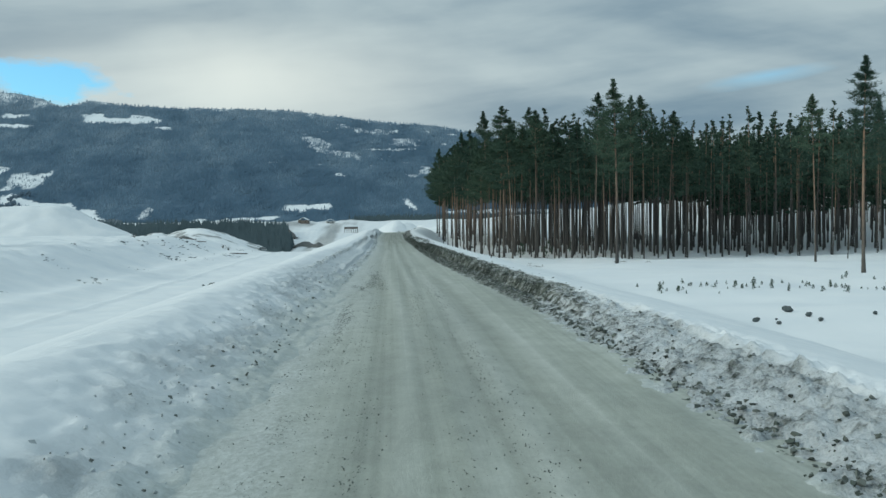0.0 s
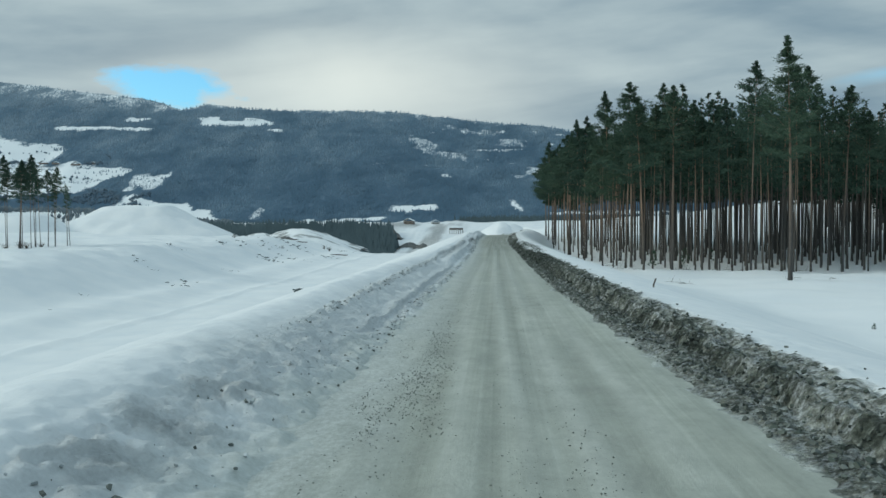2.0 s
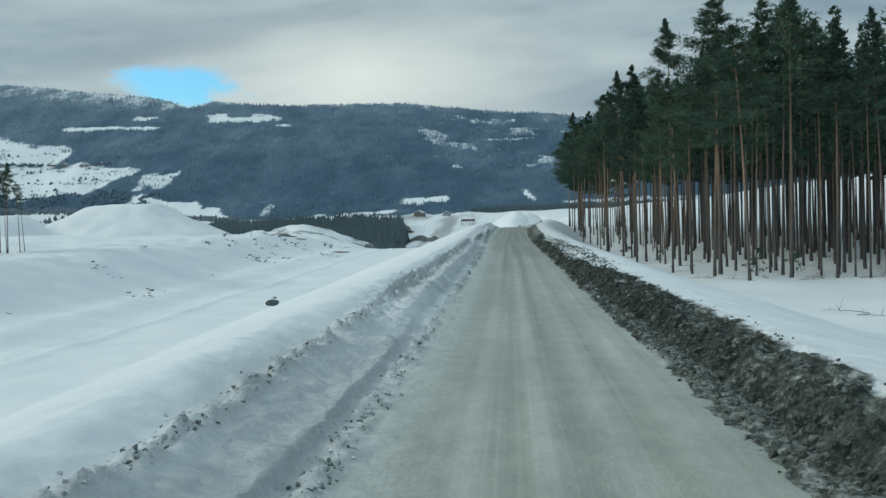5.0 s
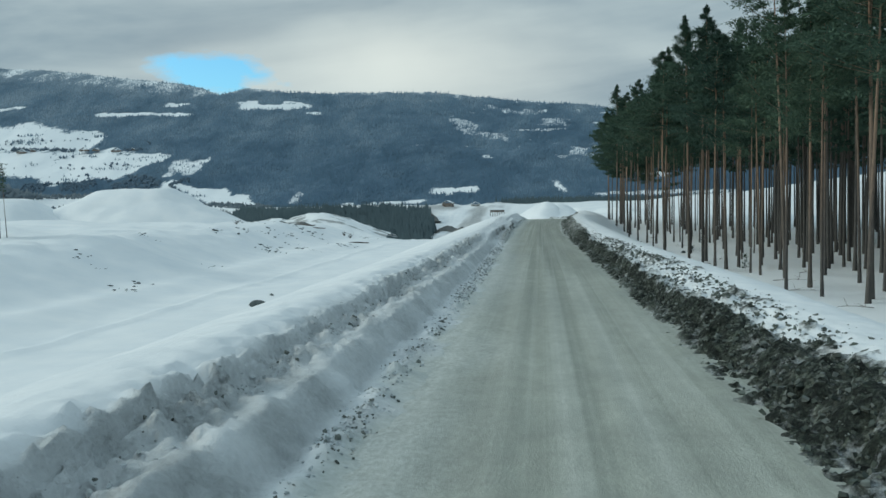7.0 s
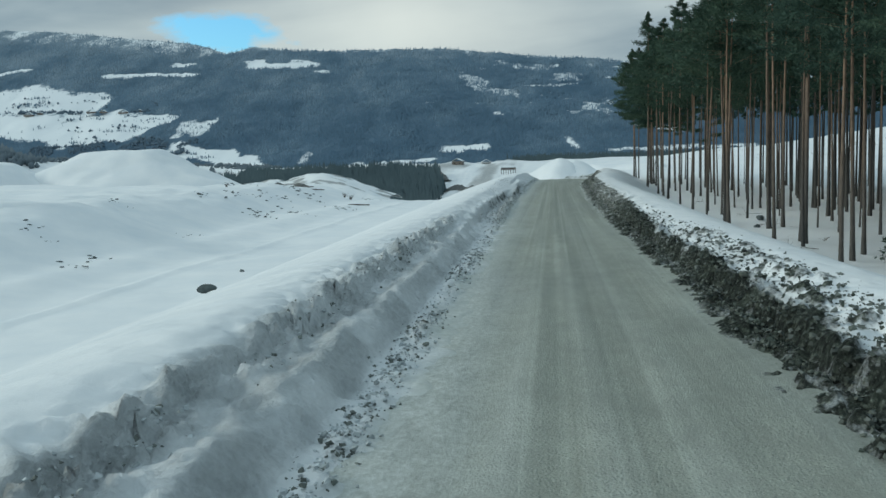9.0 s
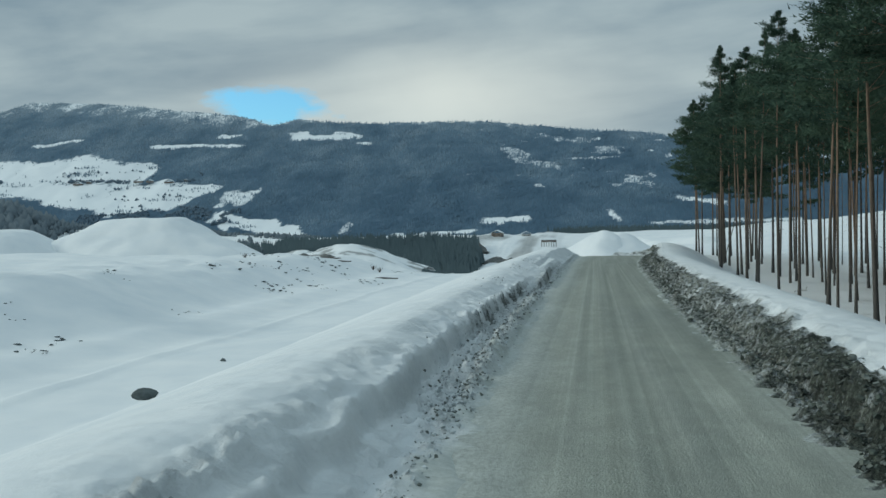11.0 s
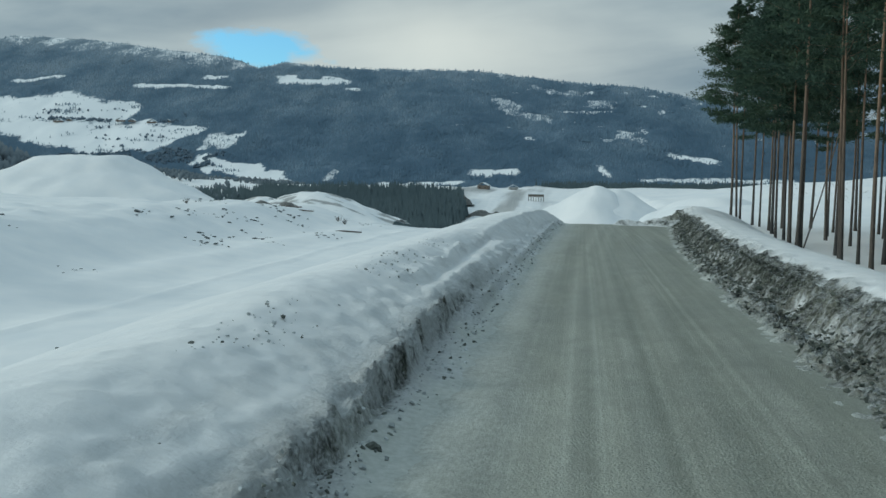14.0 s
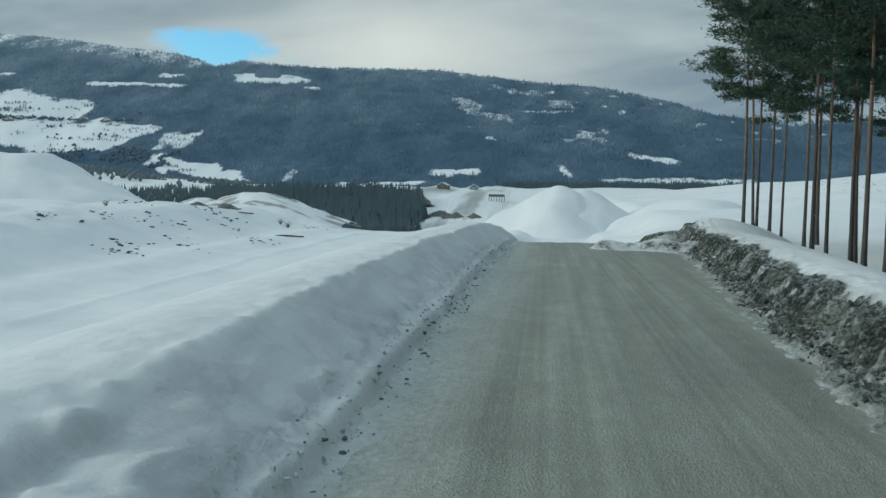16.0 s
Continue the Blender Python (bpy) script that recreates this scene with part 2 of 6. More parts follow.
def make_bank():
    """Ploughed snow with thrown-up gravel and soil; "dirt" says how much of it is soil."""
    m, nt, b = material("ploughed_snow")
    big = noise_at(nt, 0.9, 6, 0.6)
    fine = noise_at(nt, 11.0, 7, 0.72)
    clod = noise_at(nt, 7.5, 7, 0.72, distort=0.1)
    snow = ramp(nt, big, [(0.3, (0.68, 0.715, 0.735)), (0.72, (0.785, 0.80, 0.80))])
    patch = noise_at(nt, 2.3, 5, 0.65)
    soil = ramp(nt, mth(nt, "ADD", fine, mth(nt, "MULTIPLY", mth(nt, "SUBTRACT", patch, 0.5), 0.55)), [(0.30, (0.016, 0.020, 0.017)), (0.50, (0.052, 0.062, 0.052)), (0.62, (0.125, 0.138, 0.118)), (0.76, (0.34, 0.36, 0.335))])
    tcv = nt.nodes.new("ShaderNodeTexCoord")
    tone = []
    for sc in (9.0, 23.0):
        vo = nd(nt, "ShaderNodeTexVoronoi", Scale=sc, Randomness=1.0)
        nt.links.new(tcv.outputs["Object"], vo.inputs["Vector"])
        sp = nt.nodes.new("ShaderNodeSeparateColor")
        nt.links.new(vo.outputs["Color"], sp.inputs[0])
        tone.append((vo.outputs["Distance"], sp.outputs[0]))
    crumb = mth(nt, "ADD", mth(nt, "MULTIPLY", tone[0][1], 0.5), mth(nt, "MULTIPLY", tone[1][1], 0.5))
    soil = mixc(nt, 1.0, soil, ramp(nt, crumb, [(0.15, (0.45, 0.45, 0.45)), (0.55, (1.0, 1.0, 1.0)), (0.9, (1.9, 1.9, 1.85))]), "MULTIPLY")
    hollow = mth(nt, "ADD", tone[0][0], mth(nt, "MULTIPLY", tone[1][0], 0.5))
    soil = mixc(nt, attribute(nt, "pale"), soil, mixc(nt, 1.0, ramp(nt, fine, [(0.3, (0.10, 0.108, 0.09)), (0.5, (0.20, 0.212, 0.182)), (0.7, (0.33, 0.345, 0.31))]), ramp(nt, crumb, [(0.15, (0.5, 0.5, 0.5)), (0.55, (1.0, 1.0, 1.0)), (0.9, (1.5, 1.5, 1.5))]), "MULTIPLY"))
    dirt = attribute(nt, "dirt")
    # soil gets darker where dirt passes 0.68
    dark_soil = mth(nt, "MULTIPLY", mth(nt, "SUBTRACT", dirt, 0.68), 3.5, clamp=True)
    soil = mixc(nt, dark_soil, soil, mixc(nt, 1.0, soil, (0.52, 0.56, 0.54), "MULTIPLY"))
    f = mth(nt, "ADD", mth(nt, "MULTIPLY", dirt, 1.9), mth(nt, "MULTIPLY", mth(nt, "SUBTRACT", clod, 0.75), 2.9))
    f = mth(nt, "ADD", mth(nt, "MULTIPLY", f, 1.25), 0.10, clamp=True)
    f = mth(nt, "MULTIPLY", f, mth(nt, "MULTIPLY", dirt, 12.0, clamp=True))
    # grey: dirty snow, and shade painted on the left bank's faces
    grey = mth(nt, "ADD", mth(nt, "MULTIPLY", dirt, 0.9), attribute(nt, "grey"), clamp=True)
    dull = ramp(nt, fine, [(0.35, (0.405, 0.44, 0.45)), (0.62, (0.56, 0.60, 0.61))])
    c = mixc(nt, mth(nt, "MULTIPLY", grey, 0.85), snow, dull)
    c = mixc(nt, f, c, soil)
    # trodden margin that runs over into the road
    rim = ramp(nt, fine, [(0.34, (0.37, 0.395, 0.37)), (0.62, (0.48, 0.51, 0.485))])
    c = mixc(nt, mth(nt, "MULTIPLY", attribute(nt, "rim"), mth(nt, "ADD", 0.55, mth(nt, "MULTIPLY", clod, 0.9)), clamp=True), c, rim)
    nt.links.new(c, b.inputs["Base Color"])
    b.inputs["Roughness"].default_value = 0.85
    b.inputs["Specular IOR Level"].default_value = 0.2
    rough = mth(nt, "SUBTRACT", mth(nt, "ADD", fine, mth(nt, "MULTIPLY", clod, 0.9)), mth(nt, "MULTIPLY", mth(nt, "MULTIPLY", hollow, 1.3), mth(nt, "MULTIPLY", dirt, 2.0, clamp=True)))
    bm_ = nd(nt, "ShaderNodeBump", Distance=0.07)
    smooth_ = mth(nt, "SUBTRACT", 1.0, mth(nt, "MULTIPLY", attribute(nt, "rim"), 0.75), clamp=True)
    nt.links.new(mth(nt, "MULTIPLY", mth(nt, "ADD", 0.22, mth(nt, "MULTIPLY", grey, 0.75), clamp=True), smooth_), bm_.inputs["Strength"])
    nt.links.new(rough, bm_.inputs["Height"])
    nt.links.new(bm_.outputs[0], b.inputs["Normal"])
    return m


def make_road():
    m, nt, b = material("packed_snow_road")
    tracks = noise_at(nt, 1.0, 7, 0.70, (6.5, 0.010, 1))
    patches = noise_at(nt, 0.5, 6, 0.62, (1.0, 0.30, 1))
    fine = noise_at(nt, 16.0, 7, 0.75, (1, 0.6, 1))
    crumbs = noise_at(nt, 55.0, 3, 0.7, (1, 0.8, 1))
    rut = attribute(nt, "rut")
    worn = attribute(nt, "worn")
    v = mth(nt, "ADD", mth(nt, "MULTIPLY", tracks, 0.55), mth(nt, "MULTIPLY", patches, 0.45))
    c = ramp(nt, v, [(0.36, (0.275, 0.295, 0.252)), (0.52, (0.372, 0.392, 0.340)), (0.66, (0.50, 0.525, 0.47))])
    c = mixc(nt, mth(nt, "MULTIPLY", rut, 0.5, clamp=True), c, (0.225, 0.24, 0.21))
    c = mixc(nt, worn, c, ramp(nt, v, [(0.38, (0.185, 0.20, 0.166)), (0.52, (0.255, 0.272, 0.228)), (0.66, (0.37, 0.39, 0.338))]))
    stripe = attribute(nt, "stripe")
    c = mixc(nt, mth(nt, "MULTIPLY", stripe, mth(nt, "ADD", mth(nt, "MULTIPLY", patches, 1.2), 0.05), clamp=True), c, (0.50, 0.52, 0.475))
    verge = mth(nt, "MULTIPLY", attribute(nt, "verge"), mth(nt, "ADD", mth(nt, "MULTIPLY", fine, 1.2), 0.15), clamp=True)
    c = mixc(nt, verge, c, ramp(nt, fine, [(0.34, (0.385, 0.41, 0.385)), (0.62, (0.50, 0.53, 0.505))]))
    g = ramp(nt, fine, [(0.34, (0.87, 0.87, 0.87)), (0.60, (1.02, 1.02, 1.02))])
    c = mixc(nt, 0.75, c, g, "MULTIPLY")
    blot = noise_at(nt, 2.6, 6, 0.68, (1.0, 0.55, 1))
    c = mixc(nt, 0.9, c, ramp(nt, blot, [(0.36, (0.86, 0.86, 0.86)), (0.62, (1.055, 1.055, 1.055))]), "MULTIPLY")
    g2 = ramp(nt, crumbs, [(0.33, (0.80, 0.80, 0.80)), (0.62, (1.08, 1.08, 1.08))])
    c = mixc(nt, mth(nt, "ADD", 0.25, mth(nt, "MULTIPLY", worn, 0.6)), c, g2, "MULTIPLY")
    # gravel and ice grains that show where the snow is worn
    grains = nd(nt, "ShaderNodeTexVoronoi", Scale=36.0, Randomness=1.0)
    tcv = nt.nodes.new("ShaderNodeTexCoord")
    nt.links.new(tcv.outputs["Object"], grains.inputs["Vector"])
    gsep = nt.nodes.new("ShaderNodeSeparateColor")
    nt.links.new(grains.outputs["Color"], gsep.inputs[0])
    show = mth(nt, "MULTIPLY", mth(nt, "MULTIPLY", worn, mth(nt, "MULTIPLY", mth(nt, "SUBTRACT", blot, 0.30), 5.0, clamp=True)), mth(nt, "MULTIPLY", mth(nt, "SUBTRACT", 0.55, grains.outputs["Distance"]), 3.0, clamp=True))
    show = mth(nt, "MULTIPLY", show, mth(nt, "SUBTRACT", 1.0, mth(nt, "MULTIPLY", attribute(nt, "verge"), 0.9), clamp=True))
    c = mixc(nt, mth(nt, "MULTIPLY", show, 0.75), c, ramp(nt, gsep.outputs[0], [(0.0, (0.085, 0.098, 0.085)), (0.5, (0.215, 0.235, 0.208)), (1.0, (0.42, 0.445, 0.405))]))
    nt.links.new(c, b.inputs["Base Color"])
    nt.links.new(ramp(nt, patches, [(0.35, (0.5, 0.5, 0.5)), (0.65, (0.75, 0.75, 0.75))]), b.inputs["Roughness"])
    b.inputs["Specular IOR Level"].default_value = 0.25
    bump(nt, b, mth(nt, "ADD", fine, mth(nt, "MULTIPLY", show, 0.9)), 0.5, 0.026)
    return m


def make_bark():
    m, nt, b = material("pine_bark")
    tcn = nt.nodes.new("ShaderNodeTexCoord")
    s = nt.nodes.new("ShaderNodeSeparateXYZ")
    nt.links.new(tcn.outputs["Object"], s.inputs[0])
    flakes = noise_at(nt, 6.0, 6, 0.65, (1.6, 1.6, 0.35))
    h = mth(nt, "ADD", mth(nt, "MULTIPLY", s.outputs[2], 1 / 14.0), mth(nt, "MULTIPLY", mth(nt, "SUBTRACT", flakes, 0.5), 0.25))
    c = ramp(nt, h, [(0.02, (0.082, 0.082, 0.080)), (0.28, (0.130, 0.112, 0.098)), (0.60, (0.255, 0.178, 0.130)), (0.85, (0.250, 0.168, 0.118))])
    g = ramp(nt, flakes, [(0.32, (0.6, 0.6, 0.6)), (0.6, (1.0, 1.0, 1.0))])
    c = mixc(nt, 0.9, c, g, "MULTIPLY")
    oi = nt.nodes.new("ShaderNodeObjectInfo")
    v = ramp(nt, oi.outputs["Random"], [(0.0, (0.66, 0.70, 0.74)), (1.0, (1.25, 1.17, 1.08))])
    c = mixc(nt, 1.0, c, v, "MULTIPLY")
    nt.links.new(c, b.inputs["Base Color"])
    b.inputs["Roughness"].default_value = 0.9
    bump(nt, b, flakes, 0.8, 0.03)
    return m


def make_needles(name, dark, light):
    m, nt, b = material(name)
    geo = nt.nodes.new("ShaderNodeNewGeometry")
    oi = nt.nodes.new("ShaderNodeObjectInfo")
    c = ramp(nt, geo.outputs["Random Per Island"], [(0.0, dark), (1.0, light)])
    v = ramp(nt, oi.outputs["Random"], [(0.0, (0.75, 0.8, 0.8)), (1.0, (1.2, 1.15, 1.0))])
    c = mixc(nt, 1.0, c, v, "MULTIPLY")
    nt.links.new(c, b.inputs["Base Color"])
    b.inputs["Roughness"].default_value = 0.85
    b.inputs["Specular IOR Level"].default_value = 0.1
    return m


# far foliage colours, with the blue-grey of distance haze painted in
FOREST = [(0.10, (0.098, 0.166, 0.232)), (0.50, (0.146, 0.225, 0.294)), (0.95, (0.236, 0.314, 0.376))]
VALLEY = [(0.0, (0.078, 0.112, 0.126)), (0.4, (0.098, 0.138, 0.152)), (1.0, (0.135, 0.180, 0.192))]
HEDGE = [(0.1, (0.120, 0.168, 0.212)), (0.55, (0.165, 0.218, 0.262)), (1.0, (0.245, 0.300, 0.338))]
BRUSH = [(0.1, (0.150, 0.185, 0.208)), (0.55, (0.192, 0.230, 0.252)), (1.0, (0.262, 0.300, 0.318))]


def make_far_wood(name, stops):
    """Far forest, partly rimed; distance haze is painted into its blue-grey base colours."""
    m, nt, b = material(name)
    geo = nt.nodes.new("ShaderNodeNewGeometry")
    mottle = noise_at(nt, 0.006, 5, 0.65)
    rnd = mth(nt, "ADD", mth(nt, "MULTIPLY", geo.outputs["Random Per Island"], 0.20), mth(nt, "MULTIPLY", mth(nt, "SUBTRACT", mottle, 0.42), 2.3))
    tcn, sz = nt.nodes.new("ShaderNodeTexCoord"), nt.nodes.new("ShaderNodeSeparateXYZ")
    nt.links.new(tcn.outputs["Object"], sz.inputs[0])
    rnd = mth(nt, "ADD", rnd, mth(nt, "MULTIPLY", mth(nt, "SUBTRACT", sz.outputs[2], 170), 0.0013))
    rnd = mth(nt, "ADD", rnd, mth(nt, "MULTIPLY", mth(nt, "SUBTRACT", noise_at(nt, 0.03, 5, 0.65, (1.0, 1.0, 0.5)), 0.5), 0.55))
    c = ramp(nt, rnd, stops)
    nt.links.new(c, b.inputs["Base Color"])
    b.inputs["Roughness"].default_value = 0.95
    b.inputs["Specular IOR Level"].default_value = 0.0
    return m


def make_mountain():
    """Snow where the slope is open, brushwood where "wood" is high, distance haze painted into its blue-grey."""
    m, nt, b = material("mountain_side")
    n = noise_at(nt, 0.075, 7, 0.75, (1.0, 0.6, 0.8))
    big = noise_at(nt, 0.006, 5, 0.65)
    wood = attribute(nt, "wood")
    tcn, sz = nt.nodes.new("ShaderNodeTexCoord"), nt.nodes.new("ShaderNodeSeparateXYZ")
    nt.links.new(tcn.outputs["Object"], sz.inputs[0])
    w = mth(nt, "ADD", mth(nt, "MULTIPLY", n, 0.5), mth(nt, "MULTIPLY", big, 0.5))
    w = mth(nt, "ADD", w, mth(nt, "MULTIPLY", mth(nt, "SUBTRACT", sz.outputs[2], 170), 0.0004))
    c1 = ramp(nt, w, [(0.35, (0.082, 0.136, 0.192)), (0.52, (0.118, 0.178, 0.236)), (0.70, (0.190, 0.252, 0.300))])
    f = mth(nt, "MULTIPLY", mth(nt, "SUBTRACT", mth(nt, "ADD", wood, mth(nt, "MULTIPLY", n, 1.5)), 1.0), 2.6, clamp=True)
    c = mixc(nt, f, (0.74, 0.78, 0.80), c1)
    nt.links.new(c, b.inputs["Base Color"])
    b.inputs["Roughness"].default_value = 0.95
    b.inputs["Specular IOR Level"].default_value = 0.0
    return m


def make_rock():
    m, nt, b = material("dark_stone")
    n = noise_at(nt, 2.5, 6, 0.65)
    c = ramp(nt, n, [(0.3, (0.040, 0.054, 0.057)), (0.7, (0.110, 0.135, 0.137))])
    nt.links.new(c, b.inputs["Base Color"])
    b.inputs["Roughness"].default_value = 0.9
    bump(nt, b, n, 0.8, 0.05)
    return m


def make_plain(name, col, rough=0.8, vary=0.3):
    m, nt, b = material(name)
    n = noise_at(nt, 1.5, 5, 0.6)
    lo, hi = tuple(v * (1 - vary) for v in col), tuple(min(1, v * (1 + vary)) for v in col)
    nt.links.new(ramp(nt, n, [(0.3, lo), (0.7, hi)]), b.inputs["Base Color"])
    b.inputs["Roughness"].default_value = rough
    return m


SNOW_M, BANK_M, ROAD_M, BARK_M, ROCK_M = make_snow(), make_bank(), make_road(), make_bark(), make_rock()
NEEDLE_M = make_needles("pine_needles", (0.041, 0.073, 0.059), (0.080, 0.128, 0.096))
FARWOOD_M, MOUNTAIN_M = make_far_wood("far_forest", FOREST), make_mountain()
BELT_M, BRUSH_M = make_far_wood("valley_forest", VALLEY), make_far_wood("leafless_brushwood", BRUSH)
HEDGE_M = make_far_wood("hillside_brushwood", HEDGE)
TWIG_M = make_plain("dead_twig", (0.075, 0.062, 0.05))

# ---------------------------------------------------------------- the lie of the land
YK = [-3000, 0, 25, 52, 80, 104, 138, 160, 177, 195, 207, 216, 228, 245, 275, 310, 420, 3000]
ZK = [-2.3, -2.3, -2.31, -2.42, -2.68, -2.76, -2.96, -2.92, -2.86, -2.82, -2.86, -3.02, -3.6, -4.9, -6.8, -7.3, -9, -20]
XLK = ([-3000, 0, 7, 60, 105, 130, 145, 185, 213, 3000], [-2.0, -1.9, -1.9, -1.6, -1.75, -2.2, -2.5, -2.5, -2.2, -2.2])
XRK = ([-3000, 7, 17, 22, 33, 38, 43, 49, 62, 90, 115, 150, 175, 186, 195, 205, 213, 3000], [3.8, 3.65, 3.75, 3.6, 3.25, 2.95, 2.78, 2.52, 2.32, 2.14, 1.94, 1.75, 2.1, 2.4, 3.0, 3.9, 4.6, 4.6])
FLOOR = ([-3000, 0, 90, 110, 180, 236, 300, 420, 700, 3000], [-4.7, -4.7, -4.8, -5.2, -5.4, -3.6, -3.2, -2.5, -8, -26])


def smooth_interp(y, ks, vs, w=4.0):
    return sum(np.interp(y + d * w, ks, vs) for d in (-1, -0.5, 0, 0.5, 1)) / 5


def road_z(y):
    return smooth_interp(y, YK, ZK)


def left_foot(y):
    return smooth_interp(y, *XLK)


def right_foot(y):
    return smooth_interp(y, *XRK)


def left_profile(v, y):
    """Height above the road at v metres left of its left foot."""
    calm = 1 - 0.6 * sstep(34, 42, y) * (1 - sstep(66, 80, y))
    w = 0.09 * vnoise(y * 0.16, 3.3, 1) + calm * (0.05 * vnoise(y * 0.9, 8.3, 2) + 0.018 * vnoise(y * 3.1, 1.9, 4))
    soft = 0.72 * sstep(-0.2, 2.6, v)
    tiers = 0.05 * sstep(0.0, 0.4, v) + (0.12 + 0.05 * vnoise(y * 0.6, 3.1, 5)) * sstep(0.58 + w * 1.6, 0.65 + w * 1.6, v) + 0.205 * sstep(0.68, 1.6, v) + 0.06 * np.exp(-((v - 1.64 - w) / 0.15) ** 2) + 0.29 * sstep(1.6, 2.8, v)
    rag = 0.09 * vnoise(y * 1.1, 4.4, 0) + 0.014 * vnoise(y * 4.3, 7.4, 5)
    shelf = 0.05 * sstep(0.0, 0.4, v) + 0.34 * np.clip((v - 0.56 - w * 0.5) / 0.32, 0, 1) ** 0.8 - 0.09 * np.exp(-((v - 1.36 + 0.14 * sstep(103, 111, y) - 0.5 * w) / 0.20) ** 2)
    back = 1.56 - 0.20 * sstep(103, 111, y)
    shelf = shelf + 0.19 * sstep(back + w + rag, back + 0.10 + w + rag, v) + 0.12 * sstep(back + 0.1, 2.3, v)
    hw = 0.44 + 0.10 * vnoise(y * 0.18, 1.3, 3)
    slant = 1 - sstep(118, 136, y)
    wall = slant * shelf + (1 - slant) * (hw * sstep(0.90 + 2.2 * w + rag, 1.14 + 2.2 * w + rag, v) + (0.70 - hw) * sstep(1.1 + w, 2.0, v))
    berm = 0.19 * np.exp(-((v - 0.22 - 0.5 * w) / 0.17) ** 2) * sstep(132, 139, y) * (1 - sstep(150, 155, y))
    gully = 1.10 + 0.18 * sstep(173, 178, y) + 0.5 * w
    stepped = 0.20 * sstep(0.10, 0.30, v + w) + 0.36 * np.clip((v - 0.42 - w) / 0.40, 0, 1) ** 0.8 - (0.07 + 0.06 * sstep(173, 178, y)) * np.exp(-((v - gully) / 0.15) ** 2) + 0.33 * sstep(1.0, 2.2, v)
    scarp = 0.07 * sstep(0.0, 0.3, v) + (0.34 + 0.08 * vnoise(y * 0.5, 6.1, 5)) * sstep(0.42 + 1.3 * w + rag, 0.53 + 1.3 * w + rag, v) + 0.44 * sstep(0.45, 2.4, v)
    ramp_ = 0.20 * sstep(0.14, 0.30, v + w) + 0.06 * sstep(0.3, 0.6, v) + (0.62 + 0.09 * vnoise(y * 0.22, 6.1, 5)) * np.clip((v - 0.50 - w) / (0.95 + 0.6 * w), 0, 1)
    k = sstep(177, 185, y)
    tall = scarp * (1 - k) + ramp_ * k
    e = sstep(167, 173, y) * (1 - sstep(180, 186, y))
    tall = tall * (1 - e) + stepped * e
    a, c = 1 - sstep(32, 42, y), sstep(66, 80, y)
    d = sstep(154, 163, y)
    z = soft * a + (1 - a) * ((1 - c) * tiers + c * ((1 - d) * (wall + berm) + d * tall))
    drop = np.maximum(v - 2.0, 0)
    slope = 0.38 * (drop - 1.1 * (1 - np.exp(-drop / 1.1)))
    return z - slope


def left_land(x, y):
    """The yard below the road, left of it, and the rise behind it."""
    r = road_z(y)
    z = r + left_profile(left_foot(y) - x, y)
    floor = -16.3 + 0.5 * fbm(x * 0.03, y * 0.02, 3, 1)
    wob = 3 * vnoise(y * 0.03, 2.2, 2)
    rise = 8.2 * sstep(78, 108, -x + 2 * wob) + 1.3 * sstep(66, 77, -x + wob) + 3.0 * sstep(104, 260, -x)
    bumps = sstep(84, 112, -x) * (0.9 * fbm(x * 0.05, y * 0.05, 4, 3) + 0.55 * fbm(x * 0.2, y * 0.2, 3, 2))
    fade = 1 - sstep(430, 620, y)
    yard = floor + (rise + bumps) * fade - 26 * sstep(470, 800, y)
    yard = yard + 0.4 * np.exp(-((-x - 60.5 + wob * 0.4) / 0.9) ** 2) * fade
    k = 3.0
    return np.maximum(z, yard) + k * 0.15 * np.exp(-np.abs(z - yard) / k)


def right_profile(u, y):
    """Height above the road at u metres right of its right foot, as far as the crest of the bank."""
    h = np.interp(y, [0, 12, 34, 50, 60, 90, 125, 142, 230], [0.40, 0.40, 0.34, 0.42, 0.47, 0.40, 0.42, 0.72, 0.80])
    w = 0.10 * vnoise(y * 0.35, 7.7, 2) + (0.06 - 0.04 * sstep(120, 135, y)) * vnoise(y * 1.7, 2.7, 3)
    low = 0.28 * sstep(0, 1.5, u) + 0.11 * sstep(1.62 + w, 1.78 + w, u)
    steep = np.interp(y, [50, 60, 88, 96], [0.26, 0.5, 0.45, 0.17])
    from_ = np.interp(y, [32, 46, 60, 84, 96], [0.60, 0.80, 0.45, 0.36, 0.46])
    cut = 0.09 * sstep(-0.05, 0.4, u) + (h - 0.09) * sstep(from_ + w, from_ + steep + w, u) + 0.05 * sstep(0.9, 1.6, u)
    heap = h * (0.10 * sstep(0.0, 0.4, u) + 0.60 * sstep(0.48 + w, 0.98 + w, u) + 0.30 * sstep(0.95 + w, 1.75, u))
    a, d = 1 - sstep(14, 27, y), sstep(128, 142, y)
    return low * a + (1 - a) * (cut * (1 - d) + heap * d)


def right_land(x, y):
    u = x - right_foot(y)
    z = road_z(y) + right_profile(u, y)
    fl = smooth_interp(y, *FLOOR, 12)
    fl = fl + 8.5 * sstep(55, 150, x) * (1 - sstep(500, 900, y)) + 4.2 * sstep(255, 340, y) * sstep(12, 62, x) * (1 - sstep(500, 900, y))
    fl = fl + 0.25 * fbm(x * 0.12, y * 0.12, 3, 4)
    t = np.clip((u - 1.5) / 11.5, 0, 1)
    gentle = 0.5 * t + 0.5 * t * t * (3 - 2 * t)
    far = sstep(70, 96, y)
    k = sstep(2.0, 9.2, u) * far + gentle * (1 - far)
    return z * (1 - k) + fl * k


